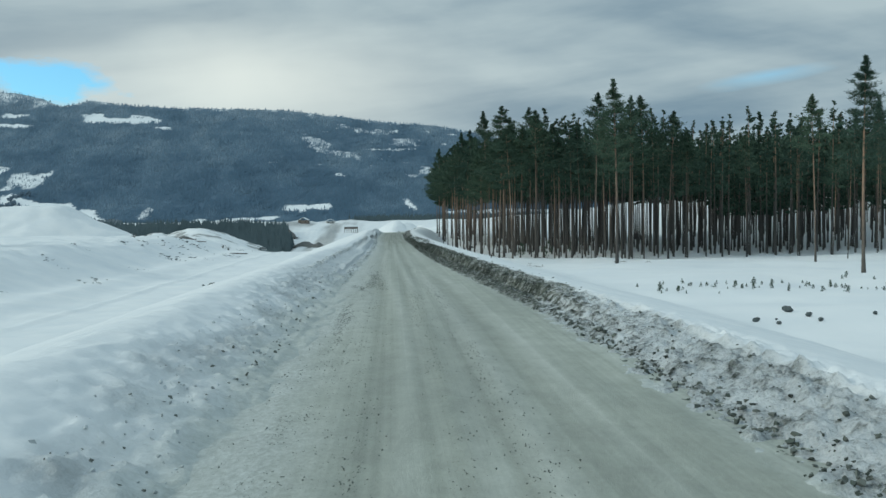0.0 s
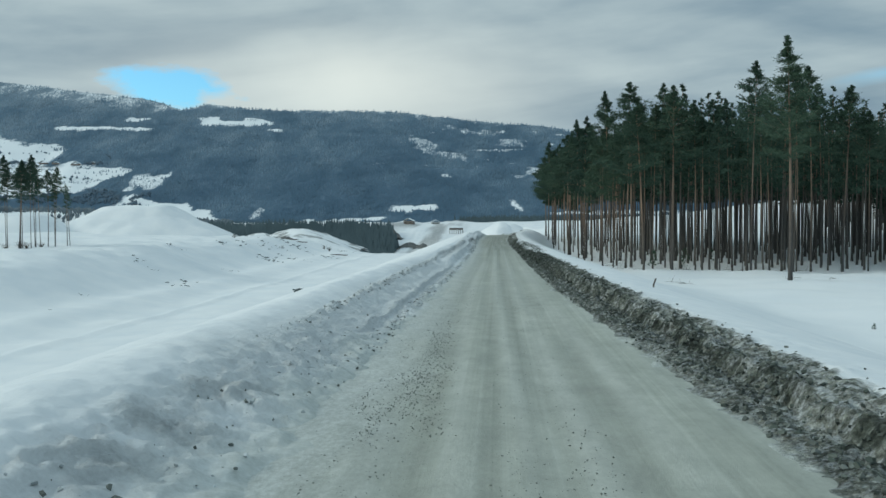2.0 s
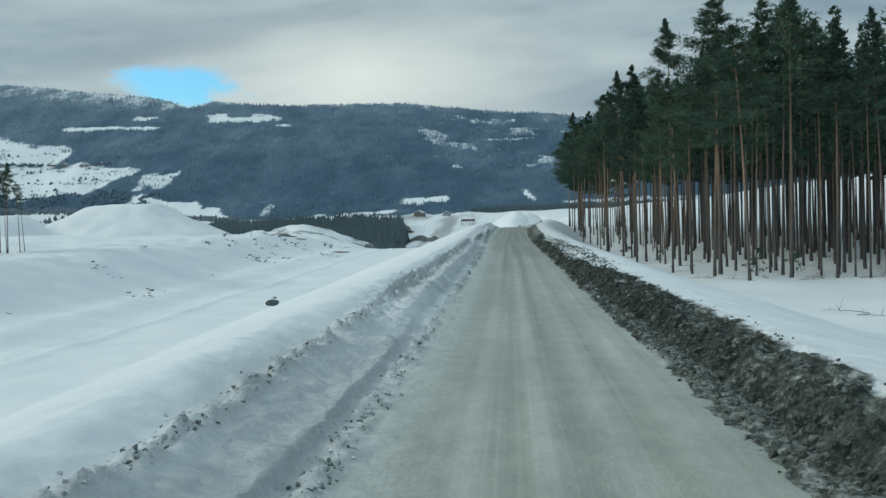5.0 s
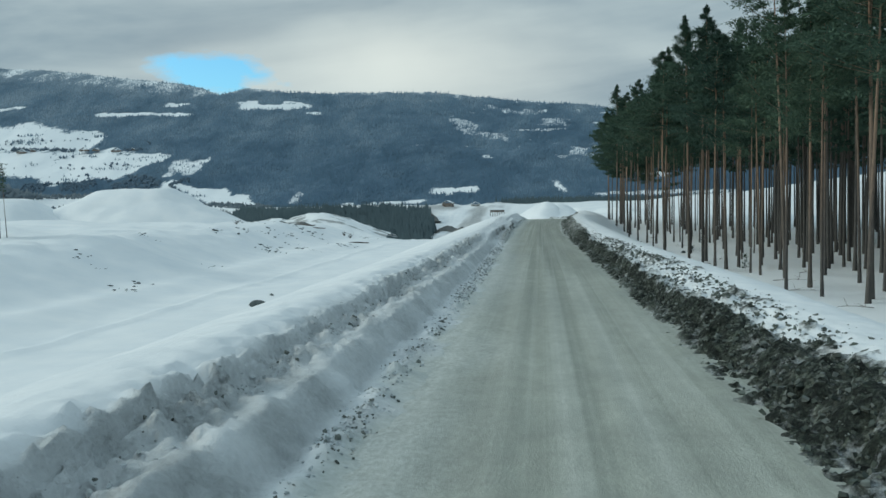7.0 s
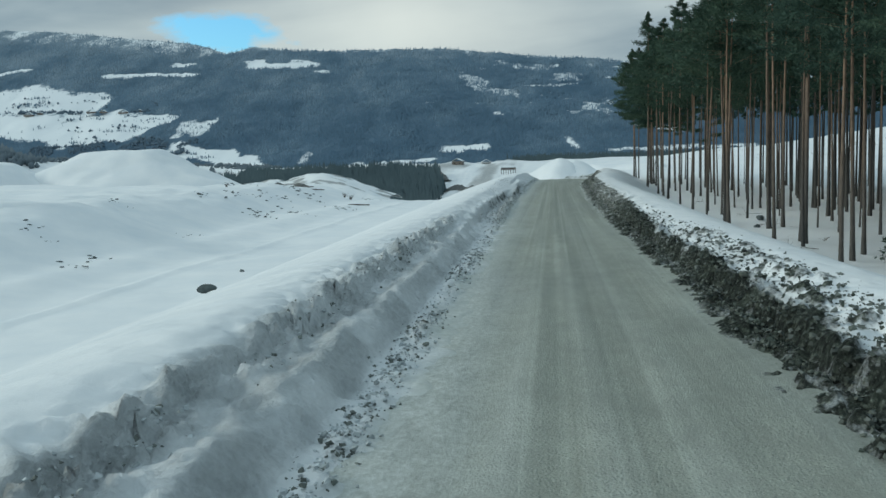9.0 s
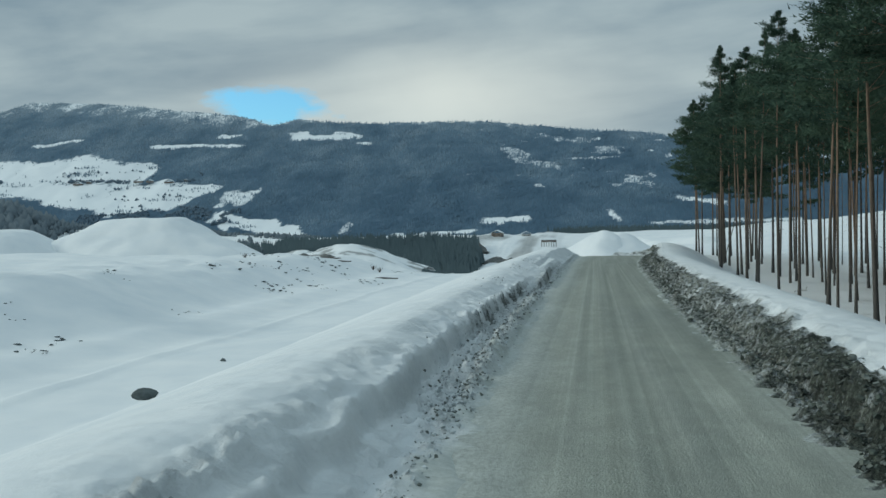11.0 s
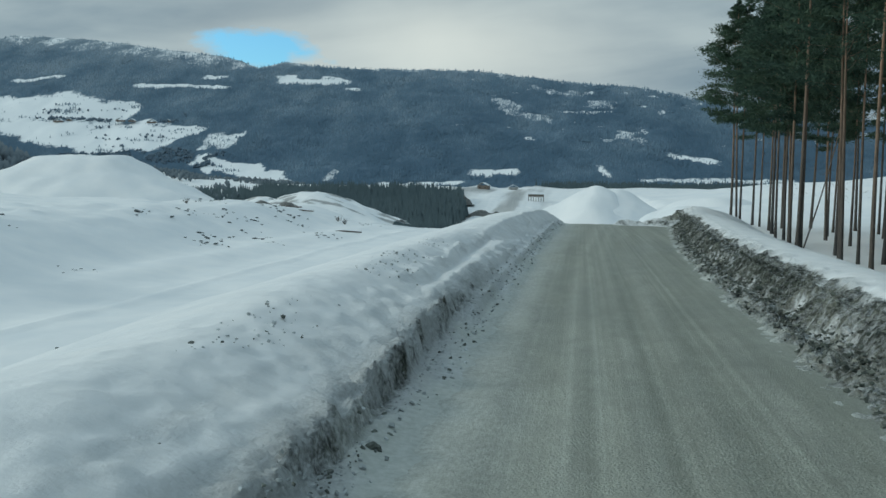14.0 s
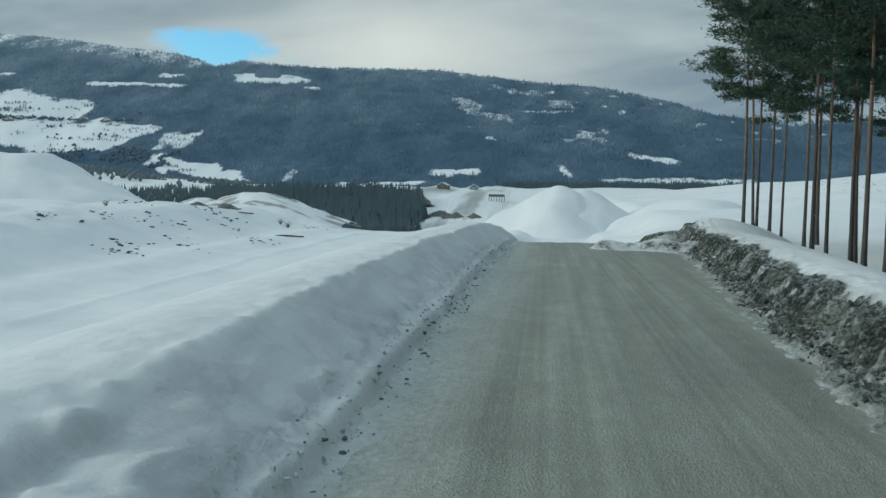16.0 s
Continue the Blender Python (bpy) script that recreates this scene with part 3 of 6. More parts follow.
def land(x, y):
    x, y = np.asarray(x, float), np.asarray(y, float)
    xl, xr = left_foot(y), right_foot(y)
    r = road_z(y)
    z = np.where(x < xl, left_land(x, y), np.where(x > xr, right_land(x, y), r))
    # low bank that closes the road at its far end
    z = z + 0.55 * np.exp(-((y - 217.5) / 1.3) ** 2) * sstep(0.8, 2.6, x) * (1 - sstep(9, 12, x))
    # the valley: low behind the yard, rising again towards the foot of the mountain
    k = sstep(620, 860, y)
    valley = -42 + 38 * sstep(820, 1350, y) + 44 * sstep(0.54, 0.74, -x / np.maximum(y, 1)) * sstep(700, 1000, y) * (1 - sstep(1400, 1700, y)) + 22 * sstep(0.3, 0.5, -x / np.maximum(y, 1)) * sstep(900, 1500, y) + 4 * fbm(x * 0.008, y * 0.008, 4, 2)
    return z * (1 - k) + valley * k


def spaced(a, b, step, far, grow=1.12):
    """Evenly spaced from a to b, then ever wider out to far."""
    out = list(np.arange(a, b, step))
    s, v = step, b
    while v < far:
        out.append(v)
        s *= grow
        v += s
    return out + [far]


def build_ground():
    right = spaced(0, 40, 0.8, 5000, 1.10)
    left = spaced(0, 120, 1.0, 5000, 1.10)
    xs = np.array([-v for v in left[:0:-1]] + right)
    ys = np.array([-v for v in spaced(0, 20, 2, 3000, 1.25)[:0:-1]] + spaced(0, 330, 1.25, 5000, 1.05))
    X, Y = np.meshgrid(xs, ys)
    Z = land(X, Y)
    away = sstep(30, 60, -X)
    Z = Z + 0.05 * fbm(X * 0.5, Y * 0.5, 3, 5) + away * 0.22 * fbm(X * 0.11, Y * 0.09, 4, 2)
    pit = sstep(820, 900, Y) * (1 - sstep(1350, 1450, Y)) * sstep(-0.16, -0.13, X / np.maximum(Y, 1)) * (1 - sstep(-0.05, -0.02, X / np.maximum(Y, 1)))
    dirt = np.clip(pit * (0.30 + 1.3 * fbm(X * 0.05, Y * 0.012, 4, 1)), 0, 0.9)
    Z = Z + pit * 3.0 * fbm(X * 0.03, Y * 0.02, 4, 5)
    u = np.maximum(left_foot(Y) - X, X - right_foot(Y))
    under = (1 - sstep(5.0, 6.0, u)) * (1 - sstep(232, 236, Y)) * sstep(-16, -13, Y)
    Z = Z - 0.4 * under
    me = np_mesh("ground", np.stack([X, Y, Z], -1).reshape(-1, 3), grid_faces(len(ys), len(xs)), SNOW_M, attr={"dirt": dirt})
    thing("ground", me, "deep snow over open ground, smooth and lightly drifted", "snow", kind="structure")


def build_road():
    ys = np.arange(-14, 238, 0.18)
    t = np.linspace(-0.12, 1.12, 44)
    Y = np.repeat(ys[:, None], len(t), 1)
    xl, xr = left_foot(Y), right_foot(Y)
    X = xl + (xr - xl) * t
    mid = (xl + xr) / 2
    off = X - mid
    ruts = sum(np.exp(-((off - c - 0.10 * vnoise(Y * 0.08, c * 7, 2)) / w) ** 2) * d
               for c, w, d in ((-1.15, 0.30, 0.9), (0.30, 0.24, 1.0), (-0.40, 0.18, 0.6), (1.10, 0.28, 0.7), (0.75, 0.12, 0.5)))
    Z = road_z(Y) - 0.028 * ruts + 0.014 * fbm(X * 2.2, Y * 0.7, 4, 3) - 0.02 * (off / 2.2) ** 2
    rut = np.clip(ruts * (0.6 + 0.6 * vnoise(Y * 0.15, off * 2, 4)), 0, 1) * (1 - 0.75 * sstep(85, 130, Y))
    worn = sstep(60, 125, Y + 6 * vnoise(Y * 0.1, off, 1)) * (0.75 + 0.25 * vnoise(Y * 0.07, off * 1.5, 3))
    ragged = 0.22 * fbm(X * 0.8, Y * 0.35, 4, 2)
    stripe = sum(np.exp(-((off - c - 0.12 * vnoise(Y * 0.05, c * 5, 1)) / w) ** 2) * d
                 for c, w, d in ((-0.78, 0.16, 0.9), (-0.05, 0.14, 0.8), (0.62, 0.20, 1.0), (1.48, 0.22, 0.8), (-1.75, 0.25, 0.6))) * (0.65 + 0.5 * vnoise(Y * 0.12, off * 2, 2)) * (1 - 0.6 * sstep(85, 130, Y))
    verge = (1.2 + 0.6 * (1 - sstep(30, 44, Y))) * (1 - sstep(-0.2, 1.5, X - xl + ragged)) + 0.25 * (1 - sstep(0, 0.35, xr - X + ragged))
    me = np_mesh("road", np.stack([X, Y, Z], -1).reshape(-1, 3), grid_faces(len(ys), len(t)), ROAD_M, attr={"rut": rut, "worn": np.clip(worn, 0, 1), "verge": verge, "stripe": np.clip(stripe, 0, 1)})
    return thing("road", me, "single track road of packed grey snow with wheel ruts", "road", kind="structure")


def build_banks():
    ys = np.arange(-14, 234, 0.08)
    v = np.concatenate([np.linspace(-0.45, 2.8, 60), np.linspace(2.92, 7.0, 14)])
    V, Y = np.meshgrid(v, ys)
    fade = 1 - sstep(4.5, 6.8, V)
    tuck = -0.08 * sstep(6.0, 7.0, V)
    # left
    X = left_foot(Y) - V
    early, late = 1 - sstep(30, 44, Y), sstep(154, 164, Y)
    top = 1.2 + 0.15 * (1 - sstep(30, 42, Y)) + 0.35 * vnoise(Y * 0.25, 9.0, 1) * (1 - sstep(30, 42, Y)) + 0.35 * sstep(154, 164, Y)
    lumps = sstep(-0.2, 0.4, V) * (1 - sstep(top, top + 0.9, V))
    n = fbm(X * 1.6, Y * 1.3, 5, 2, 0.55)
    ridge = np.abs(fbm(X * 2.4 + 5, Y * 2.0, 4, 4))
    c1 = clods(X, Y, 0.42, 0.55, 1) * lumps * np.maximum(early, 1 - sstep(0.8, 1.2, V))
    c2 = clods(X + 3, Y, 0.20, 0.6, 2) * sstep(-0.25, 0.1, V) * (1 - sstep(top + 0.1, top + 1.0, V))
    mid, shelf = sstep(34, 42, Y) * (1 - sstep(66, 80, Y)), sstep(66, 80, Y) * (1 - sstep(120, 136, Y))
    ledge = sstep(167, 173, Y) * (1 - sstep(180, 186, Y))
    trough = np.exp(-((V - 1.38 + 0.16 * sstep(103, 111, Y) * (1 - sstep(150, 160, Y)) - 0.06 * vnoise(Y, 2, 1)) / 0.20) ** 2) * np.maximum(shelf, ledge)
    strip = 1.1 * np.exp(-((V - 1.62) / 0.15) ** 2) * mid + 0.8 * np.exp(-((V - 0.18) / 0.12) ** 2) * mid + 0.9 * trough * (0.4 + 0.6 * sstep(-0.3, 0.3, vnoise(Y * 0.8, 6, 1))) + 0.9 * np.exp(-((V - 0.28) / 0.16) ** 2) * sstep(74, 86, Y) * (1 - sstep(152, 160, Y))
    some = np.clip(strip + 0.8 * np.exp(-((V - 0.9) / 0.5) ** 2) * sstep(128, 138, Y) * (1 - sstep(152, 160, Y)), 0, 1.2)
    chunk = clods(X * 1.3 + 7, Y, 0.55, 0.5, 0) * (0.9 * trough + 0.5 * np.exp(-((V - 1.62) / 0.10) ** 2) * shelf)
    rough = 0.22 * early + (1 - early) * (0.9 * some + 0.04 + 0.06 * late)
    Z = land(X, Y) + lumps * (0.030 - 0.021 * late) * n + lumps * (0.030 - 0.021 * late) * (0.5 - ridge) + rough * (0.26 * c1 + 0.65 * c2) + 0.30 * chunk + 0.02 * fade * fbm(X * 3, Y * 3, 3, 1)
    far_ = sstep(126, 136, Y) * (1 - sstep(153, 161, Y))
    broken = shelf * 0.28 * sstep(0.4, 0.6, V) * (1 - sstep(1.8, 2.3, V)) * sstep(-0.5, 0.3, vnoise(X * 1.2, Y * 0.7, 5)) + shelf * (0.9 * np.exp(-((V - 1.45 - 0.08 * vnoise(Y * 0.5, 2, 1)) / 0.26) ** 2) + 0.25 * np.exp(-((V - 0.75) / 0.3) ** 2)) + (0.75 * np.exp(-((V - 1.62) / 0.12) ** 2) + 0.5 * np.exp(-((V - 0.20) / 0.14) ** 2)) * mid
    broken = broken + 1.0 * np.exp(-((V - 0.6) / 0.42) ** 2) * sstep(126, 136, Y) * (1 - sstep(152, 160, Y)) + 0.5 * late * np.exp(-((V - 0.52) / 0.12) ** 2) + 0.18 * late * np.exp(-((V - 0.9) / 0.5) ** 2) * sstep(-0.1, 0.5, vnoise(Y * 0.5, V * 1.5, 4))
    rag = 0.09 * vnoise(Y * 1.1, 4.4, 0) + 0.014 * vnoise(Y * 4.3, 7.4, 5)
    scar = np.exp(-((V - 0.48 - rag - 0.08 * vnoise(Y * 0.16, 3.3, 1)) / 0.13) ** 2) * sstep(150, 158, Y) * (1 - 0.75 * sstep(168, 176, Y)) * (0.75 + 0.3 * vnoise(Y * 1.7, 2.2, 3))
    sway = 0.09 * vnoise(Y * 0.16, 3.3, 1) + 0.05 * vnoise(Y * 0.9, 8.3, 2)
    scar = scar + 0.9 * np.exp(-((V - 1.00 - 2.2 * sway - rag) / 0.15) ** 2) * sstep(138, 146, Y) * (1 - sstep(153, 160, Y))
    broken = broken + 0.75 * scar + 0.35 * shelf * np.exp(-((V - 1.5) / 0.16) ** 2) + ledge * ((0.10 + 0.28 * sstep(173, 178, Y)) * np.exp(-((V - 1.38) / 0.20) ** 2) + 0.06 * np.exp(-((V - 0.62) / 0.22) ** 2)) + 0.5 * shelf * np.exp(-((V - 1.75) / 0.3) ** 2) * sstep(-0.2, 0.4, vnoise(Y * 0.35, 7, 2))
    pitted = np.maximum(far_, late * (1 - ledge)) * np.exp(-((V - 1.5) / 0.65) ** 2) * sstep(-0.3, 0.3, vnoise(X * 0.9, Y * 0.5, 3))
    Z = Z + broken * (1 + 0.5 * far_) * (0.11 * blocks(X, Y, 0.36, 1) + 0.11 * blocks(X + 4, Y, 0.20, 2) + 0.06 * fbm(X * 9, Y * 7, 3, 4)) + 0.6 * pitted * (0.026 * blocks(X + 2, Y, 0.18, 3) + 0.014 * fbm(X * 9, Y * 8, 2, 2))
    grain = early * sstep(-0.1, 0.9, V) * (1 - sstep(top - 0.3, top + 0.4, V)) * (0.55 + 0.45 * sstep(-0.3, 0.4, fbm(X * 0.7, Y * 0.5, 3, 5)))
    Z = Z + grain * (0.034 * blocks(X, Y, 0.24, 3) + 0.070 * blocks(X + 2, Y, 0.14, 0) + 0.035 * fbm(X * 8, Y * 7, 3, 2))
    facing = np.maximum(shelf, ledge) * sstep(0.35, 0.6, V) * (1 - sstep(1.0, 1.2, V)) + late * sstep(0.1, 0.3, V) * (1 - sstep(1.3, 1.7, V))
    Z = Z + facing * (1 - 0.5 * late) * (0.022 * fbm(X * 3.2, Y * 2.1, 4, 5) + 0.03 * np.minimum(0, fbm(X * 1.4 + 3, Y * 1.1, 3, 1)) + 0.022 * blocks(X + 5, Y, 0.34, 0))
    Z = Z + lumps * (0.016 + 0.012 * early + 0.02 * some + 0.010 * mid) * fbm(X * 5, Y * 4.2, 3, 0) + (0.02 - 0.010 * late) * fade * fbm(X * 0.8, Y * 0.5, 3, 3) + tuck - 0.06 * (1 - sstep(-0.45, -0.02 + 0.30 * early, V + (0.10 + 0.5 * early) * fbm(Y * (2.2 - 1.1 * early), V * 2, 4, 1)))
    grey = (0.85 - 0.40 * sstep(80, 100, Y)) * (1 - sstep(-0.3, 0.75, V + 0.25 * fbm(X, Y * 0.6, 3, 3)))
    calm = 1 - 0.6 * sstep(34, 42, Y) * (1 - sstep(66, 80, Y))
    w = 0.09 * vnoise(Y * 0.16, 3.3, 1) + calm * (0.05 * vnoise(Y * 0.9, 8.3, 2) + 0.018 * vnoise(Y * 3.1, 1.9, 4))
    # face: darkens ledge lines and cut faces, the shade under them included
    face = np.exp(-((V - 0.95 - 2.2 * w) / 0.2) ** 2) * sstep(128, 138, Y) * (1 - 0.6 * late) + 0.8 * np.exp(-((V - 0.61 - 1.5 * w) / 0.10) ** 2) * mid * (0.55 + 0.6 * vnoise(Y * 0.5, 3, 1))
    face = face + np.exp(-((V - 1.60 - w) / 0.13) ** 2) * (0.8 * mid + 0.7 * shelf) + 0.5 * trough
    dirt = 0.16 * np.exp(-((V - 0.25) / 0.4) ** 2) + 0.05 * early * np.exp(-((V - 1.2) / 0.8) ** 2) + 0.12 * face + (c2 > 0.02) * (0.10 - 0.07 * early) * rough + 0.03 * lumps
    dirt = dirt + (0.10 + 0.16 * (1 - sstep(170, 178, Y))) * late * np.exp(-((V - 0.44 - 1.3 * w) / 0.08) ** 2) * sstep(-0.4, 0.3, vnoise(Y * 1.3, 5.0, 2))
    # soil tone on scarps also paints in their dark undercuts and pits
    dirt = dirt + scar * (0.21 + 0.32 * fbm(X * 4, Y * 3, 3, 2)) + shelf * (0.14 * np.exp(-((V - 1.52 - w) / 0.16) ** 2) + 0.07 * trough + 0.05 * sstep(0.4, 0.6, V) * (1 - sstep(1.1, 1.3, V))) * (0.8 + 0.8 * fbm(X * 3, Y * 2.4, 3, 4))
    # grey: dull snow plus painted shade on faces turned from the sun
    grey = np.maximum(grey, 0.80 * shelf * sstep(0.3, 0.6, V) * (1 - sstep(1.66 + w, 1.95 + w, V)) * (0.85 + 0.4 * vnoise(Y * 1.2, V * 4, 3)))
    grey = np.maximum(grey, 0.8 * sstep(148, 156, Y) * (1 - sstep(172, 180, Y)) * (1 - sstep(0.6, 1.1, V - rag)))
    far = sstep(126, 136, Y) * (1 - sstep(153, 161, Y))
    grey = np.maximum(grey, 0.35 * far * np.exp(-((V - 1.6) / 0.5) ** 2) * sstep(-0.2, 0.5, fbm(X * 1.5, Y * 0.8, 3, 3)))
    grey = np.maximum(grey, 0.35 * late * sstep(0.2, 0.5, V) * (1 - sstep(1.35, 1.6, V + 0.2 * vnoise(Y * 0.6, V * 2, 2))) * (0.7 + 0.6 * vnoise(Y * 0.7, V * 3, 3)))
    dirt = dirt + far * (0.14 * np.exp(-((V - 0.65) / 0.4) ** 2) + 0.16 * np.exp(-((V - 0.22) / 0.16) ** 2)) * (0.7 + 0.5 * fbm(X * 5, Y * 4, 3, 1))
    grey = np.maximum(grey, 0.55 * far * sstep(-0.3, 0.1, V) * (1 - sstep(1.0 + 2.2 * w, 1.2 + 2.2 * w, V)) * (0.75 + 0.4 * vnoise(Y * 1.2, V * 4, 3)))
    grey = np.maximum(grey, 0.75 * sstep(24, 36, Y) * (1 - sstep(66, 80, Y)) * sstep(0.0, 0.4, V) * (1 - sstep(1.2, 2.6, V + 0.3 * vnoise(Y * 0.4, V, 2))))
    grey = np.maximum(grey, 0.75 * grain * (0.8 + 0.5 * fbm(X * 2, Y * 1.5, 3, 1)))
    me = np_mesh("snow_bank", np.stack([X, Y, Z], -1).reshape(-1, 3), grid_faces(len(ys), len(v))[:, ::-1], BANK_M, attr={"dirt": np.clip(dirt, 0, 1), "grey": grey, "rim": 1 - sstep(-0.15, 0.42 + 0.75 * early, V + 0.22 * fbm(X * 1.3, Y * 0.7, 4, 3))})
    left = thing("snow_bank", me, "ploughed white snow bank with broken lumps along the road", "snow bank", "snow banks", "structure")
    Vl, Yl, Pl = V, Y, np.stack([X, Y, Z], -1)
    # right
    X = right_foot(Y) + V
    early, late = 1 - sstep(14, 27, Y), sstep(128, 142, Y)
    span = 1.0 + 0.7 * early
    wide = sstep(27, 40, Y) * (1 - late)
    near_ = sstep(14, 26, Y) * (1 - sstep(70, 88, Y))
    lumps = sstep(-0.25, 0.2, V) * (1 - sstep(span, span + 1.1, V)) * (1 - 0.75 * near_ * (1 - sstep(0.25, 0.55, V)))
    heaped = late * (1 - sstep(1.3, 2.0, V))
    n = fbm(X * 1.9, Y * 1.5, 5, 1, 0.58)
    ridge = np.abs(fbm(X * 3.4 + 2, Y * 3.0, 4, 3))
    c1 = clods(X, Y, 0.40, 0.5, 3) * lumps
    c2 = clods(X, Y + 5, 0.19, 0.65, 4) * lumps
    foot = sstep(-0.1, 0.12, V) * (1 - sstep(0.75, 1.0, V))
    Z = land(X, Y) + lumps * (0.055 - 0.02 * early - 0.025 * near_) * n + lumps * (0.05 + 0.03 * late - 0.02 * near_) * (0.3 - ridge) + (0.20 + 0.10 * late + 0.10 * wide * foot) * c1 + (0.38 + 0.2 * wide * foot) * c2 + 0.02 * fade * fbm(X * 3, Y * 3, 3, 1)
    Z = Z - 0.06 * lumps * (1 - 0.5 * late) + lumps * (0.045 * blocks(X, Y, 0.22, 2) + 0.05 * blocks(X + 6, Y, 0.13, 4)) * (0.5 + 0.5 * np.maximum(late, wide))
    strewn = np.exp(-((V - 1.45 - 0.25 * vnoise(Y * 0.12, 2.0, 3)) / 0.42) ** 2) * sstep(80, 92, Y) * (1 - sstep(116, 128, Y)) * sstep(-0.5, 0.1, vnoise(X * 1.3, Y * 0.9, 2))
    c3 = clods(X + 9, Y, 0.34, 0.6, 5) * np.clip(strewn * 1.5, 0, 1)
    Z = Z + 0.5 * c3 + lumps * 0.05 * fbm(X * 5, Y * 4.2, 3, 0) + tuck - 0.07 * (1 - sstep(-0.4, 0.2, V + 0.10 * fbm(Y * 2.2, V * 2, 3, 2)))
    grey = np.clip(0.9 * (1 - sstep(-0.1, 0.6, V)) + 1.0 * wide * (1 - sstep(0.6, 1.0, V)) + heaped * (0.6 + 0.5 * n) + 0.55 * early * (1 - sstep(1.5, 2.0, V)), 0, 1)
    w = 0.10 * vnoise(Y * 0.35, 7.7, 2) + (0.06 - 0.04 * sstep(120, 135, Y)) * vnoise(Y * 1.7, 2.7, 3)
    edge = np.interp(Y, [40, 60, 84, 94, 125, 140], [1.50, 1.45, 1.4, 0.68, 0.80, 1.40]) + w + 0.10 * vnoise(Y * 1.1, 2.0, 2) + 0.06 * vnoise(Y * 3.1, 5.0, 3)
    soft = np.interp(Y, [60, 84, 94], [0.22, 0.4, 0.10])
    body = 1 - sstep(edge - 0.10, edge + soft, V)
    patch = fbm(X * 0.9, Y * 0.45, 3, 4)
    at = np.interp(Y, [32, 46, 60, 84, 96], [0.58, 0.78, 0.42, 0.36, 0.46])
    shoulder = np.interp(Y, [30, 48, 56, 72, 85], [0.46, 0.46, 0.47, 0.56, 0.70])
    soil = body * (shoulder + (np.interp(Y, [48, 58, 86], [0.74, 0.84, 0.90]) - shoulder) * sstep(at + w - 0.06, at + 0.10 + w, V) - np.interp(Y, [30, 52, 70, 88], [0.18, 0.02, 0.04, 0.0]) * sstep(at + 0.32 + w, at + 0.62 + w, V) + (0.22 - 0.12 * near_) * n + np.interp(Y, [60, 92], [0.22, 0.10]) * fbm(X * 6, Y * 5, 3, 2) + 0.10 * patch + 0.24 * sstep(0, 0.06, c2) * foot)
    soil = soil + 0.30 * np.exp(-((V - 0.06 - 0.3 * w) / 0.08) ** 2) * sstep(34, 44, Y) * (1 - sstep(76, 88, Y))
    soil = np.maximum(soil, 0.69 * near_ * body)
    soil = np.maximum(soil, 0.30 * wide * (1 - sstep(edge, edge + 0.6, V)) + 0.25 * n * (1 - sstep(1.2, 1.8, V)))
    dots = (1 - sstep(1.4, 2.0, V)) * (0.26 + 0.14 * sstep(0.0, 0.07, c2) + 0.16 * n) + 0.50 * np.exp(-((V - 1.70 - w) / 0.12) ** 2) * (0.6 + 0.8 * vnoise(Y * 0.7, 4.0, 1))
    verge_ = 1 - sstep(0.45, 0.70, V - w)
    heap = body * (0.74 - 0.12 * verge_ + 0.26 * np.exp(-((V - 0.08 - 0.3 * w) / 0.10) ** 2) + 0.10 * sstep(0.0, 0.12, c1) + 0.08 * sstep(0, 0.06, c2) + 0.24 * n + 0.22 * fbm(X * 6, Y * 5, 3, 2))
    heap = np.minimum(heap, 0.67 + 0.14 * sstep(164, 176, Y) * np.exp(-((V - 0.85 - w) / 0.2) ** 2))
    dirt = early * dots + (1 - early) * ((1 - late) * soil + late * heap) + 0.60 * sstep(0.02, 0.10, c3)
    dirt = dirt * sstep(-0.45, -0.15, V + 0.12 * vnoise(Y * 2.3, V * 3, 4))
    me = np_mesh("snow_bank", np.stack([X, Y, Z], -1).reshape(-1, 3), grid_faces(len(ys), len(v)), BANK_M, attr={"dirt": np.clip(dirt, 0, 1), "grey": grey, "pale": np.clip(near_ * (1 - sstep(56, 74, Y)) * (0.72 + 0.5 * fbm(X * 2.2, Y * 1.6, 4, 1) - 0.7 * sstep(0.0, 0.10, c1)) + late * (0.50 * (1 - 0.75 * sstep(164, 176, Y)) + 0.45 * verge_ * sstep(0.1, 0.25, V) + 0.8 * fbm(X * 1.7, Y * 1.1, 4, 1)), 0, 0.95), "rim": 0.9 * (1 - sstep(-0.25, 0.12 + 0.18 * late, V + 0.16 * fbm(X * 1.3, Y * 0.9, 4, 2)))})
    right = thing("snow_bank", me, "ploughed snow bank dark with gravel and soil", "snow bank", "snow banks", "structure")
    return left, right, (Vl, Yl, Pl), (V, Y, np.stack([X, Y, Z], -1))


# ---------------------------------------------------------------- mountain
RIDGE = ([-4500, -3300, -2521, -2414, -2139, -1904, -1607, -1391, -1265, -1190, -1110, -927, -751, -376, -214, -52, 213, 324, 405, 497, 717, 976, 1800, 3000, 4500],
         [420, 480, 540, 612, 590, 566, 514, 485, 453, 424, 450, 425, 413, 402, 376, 352, 322, 289, 264, 227, 205, 212, 260, 300, 260])
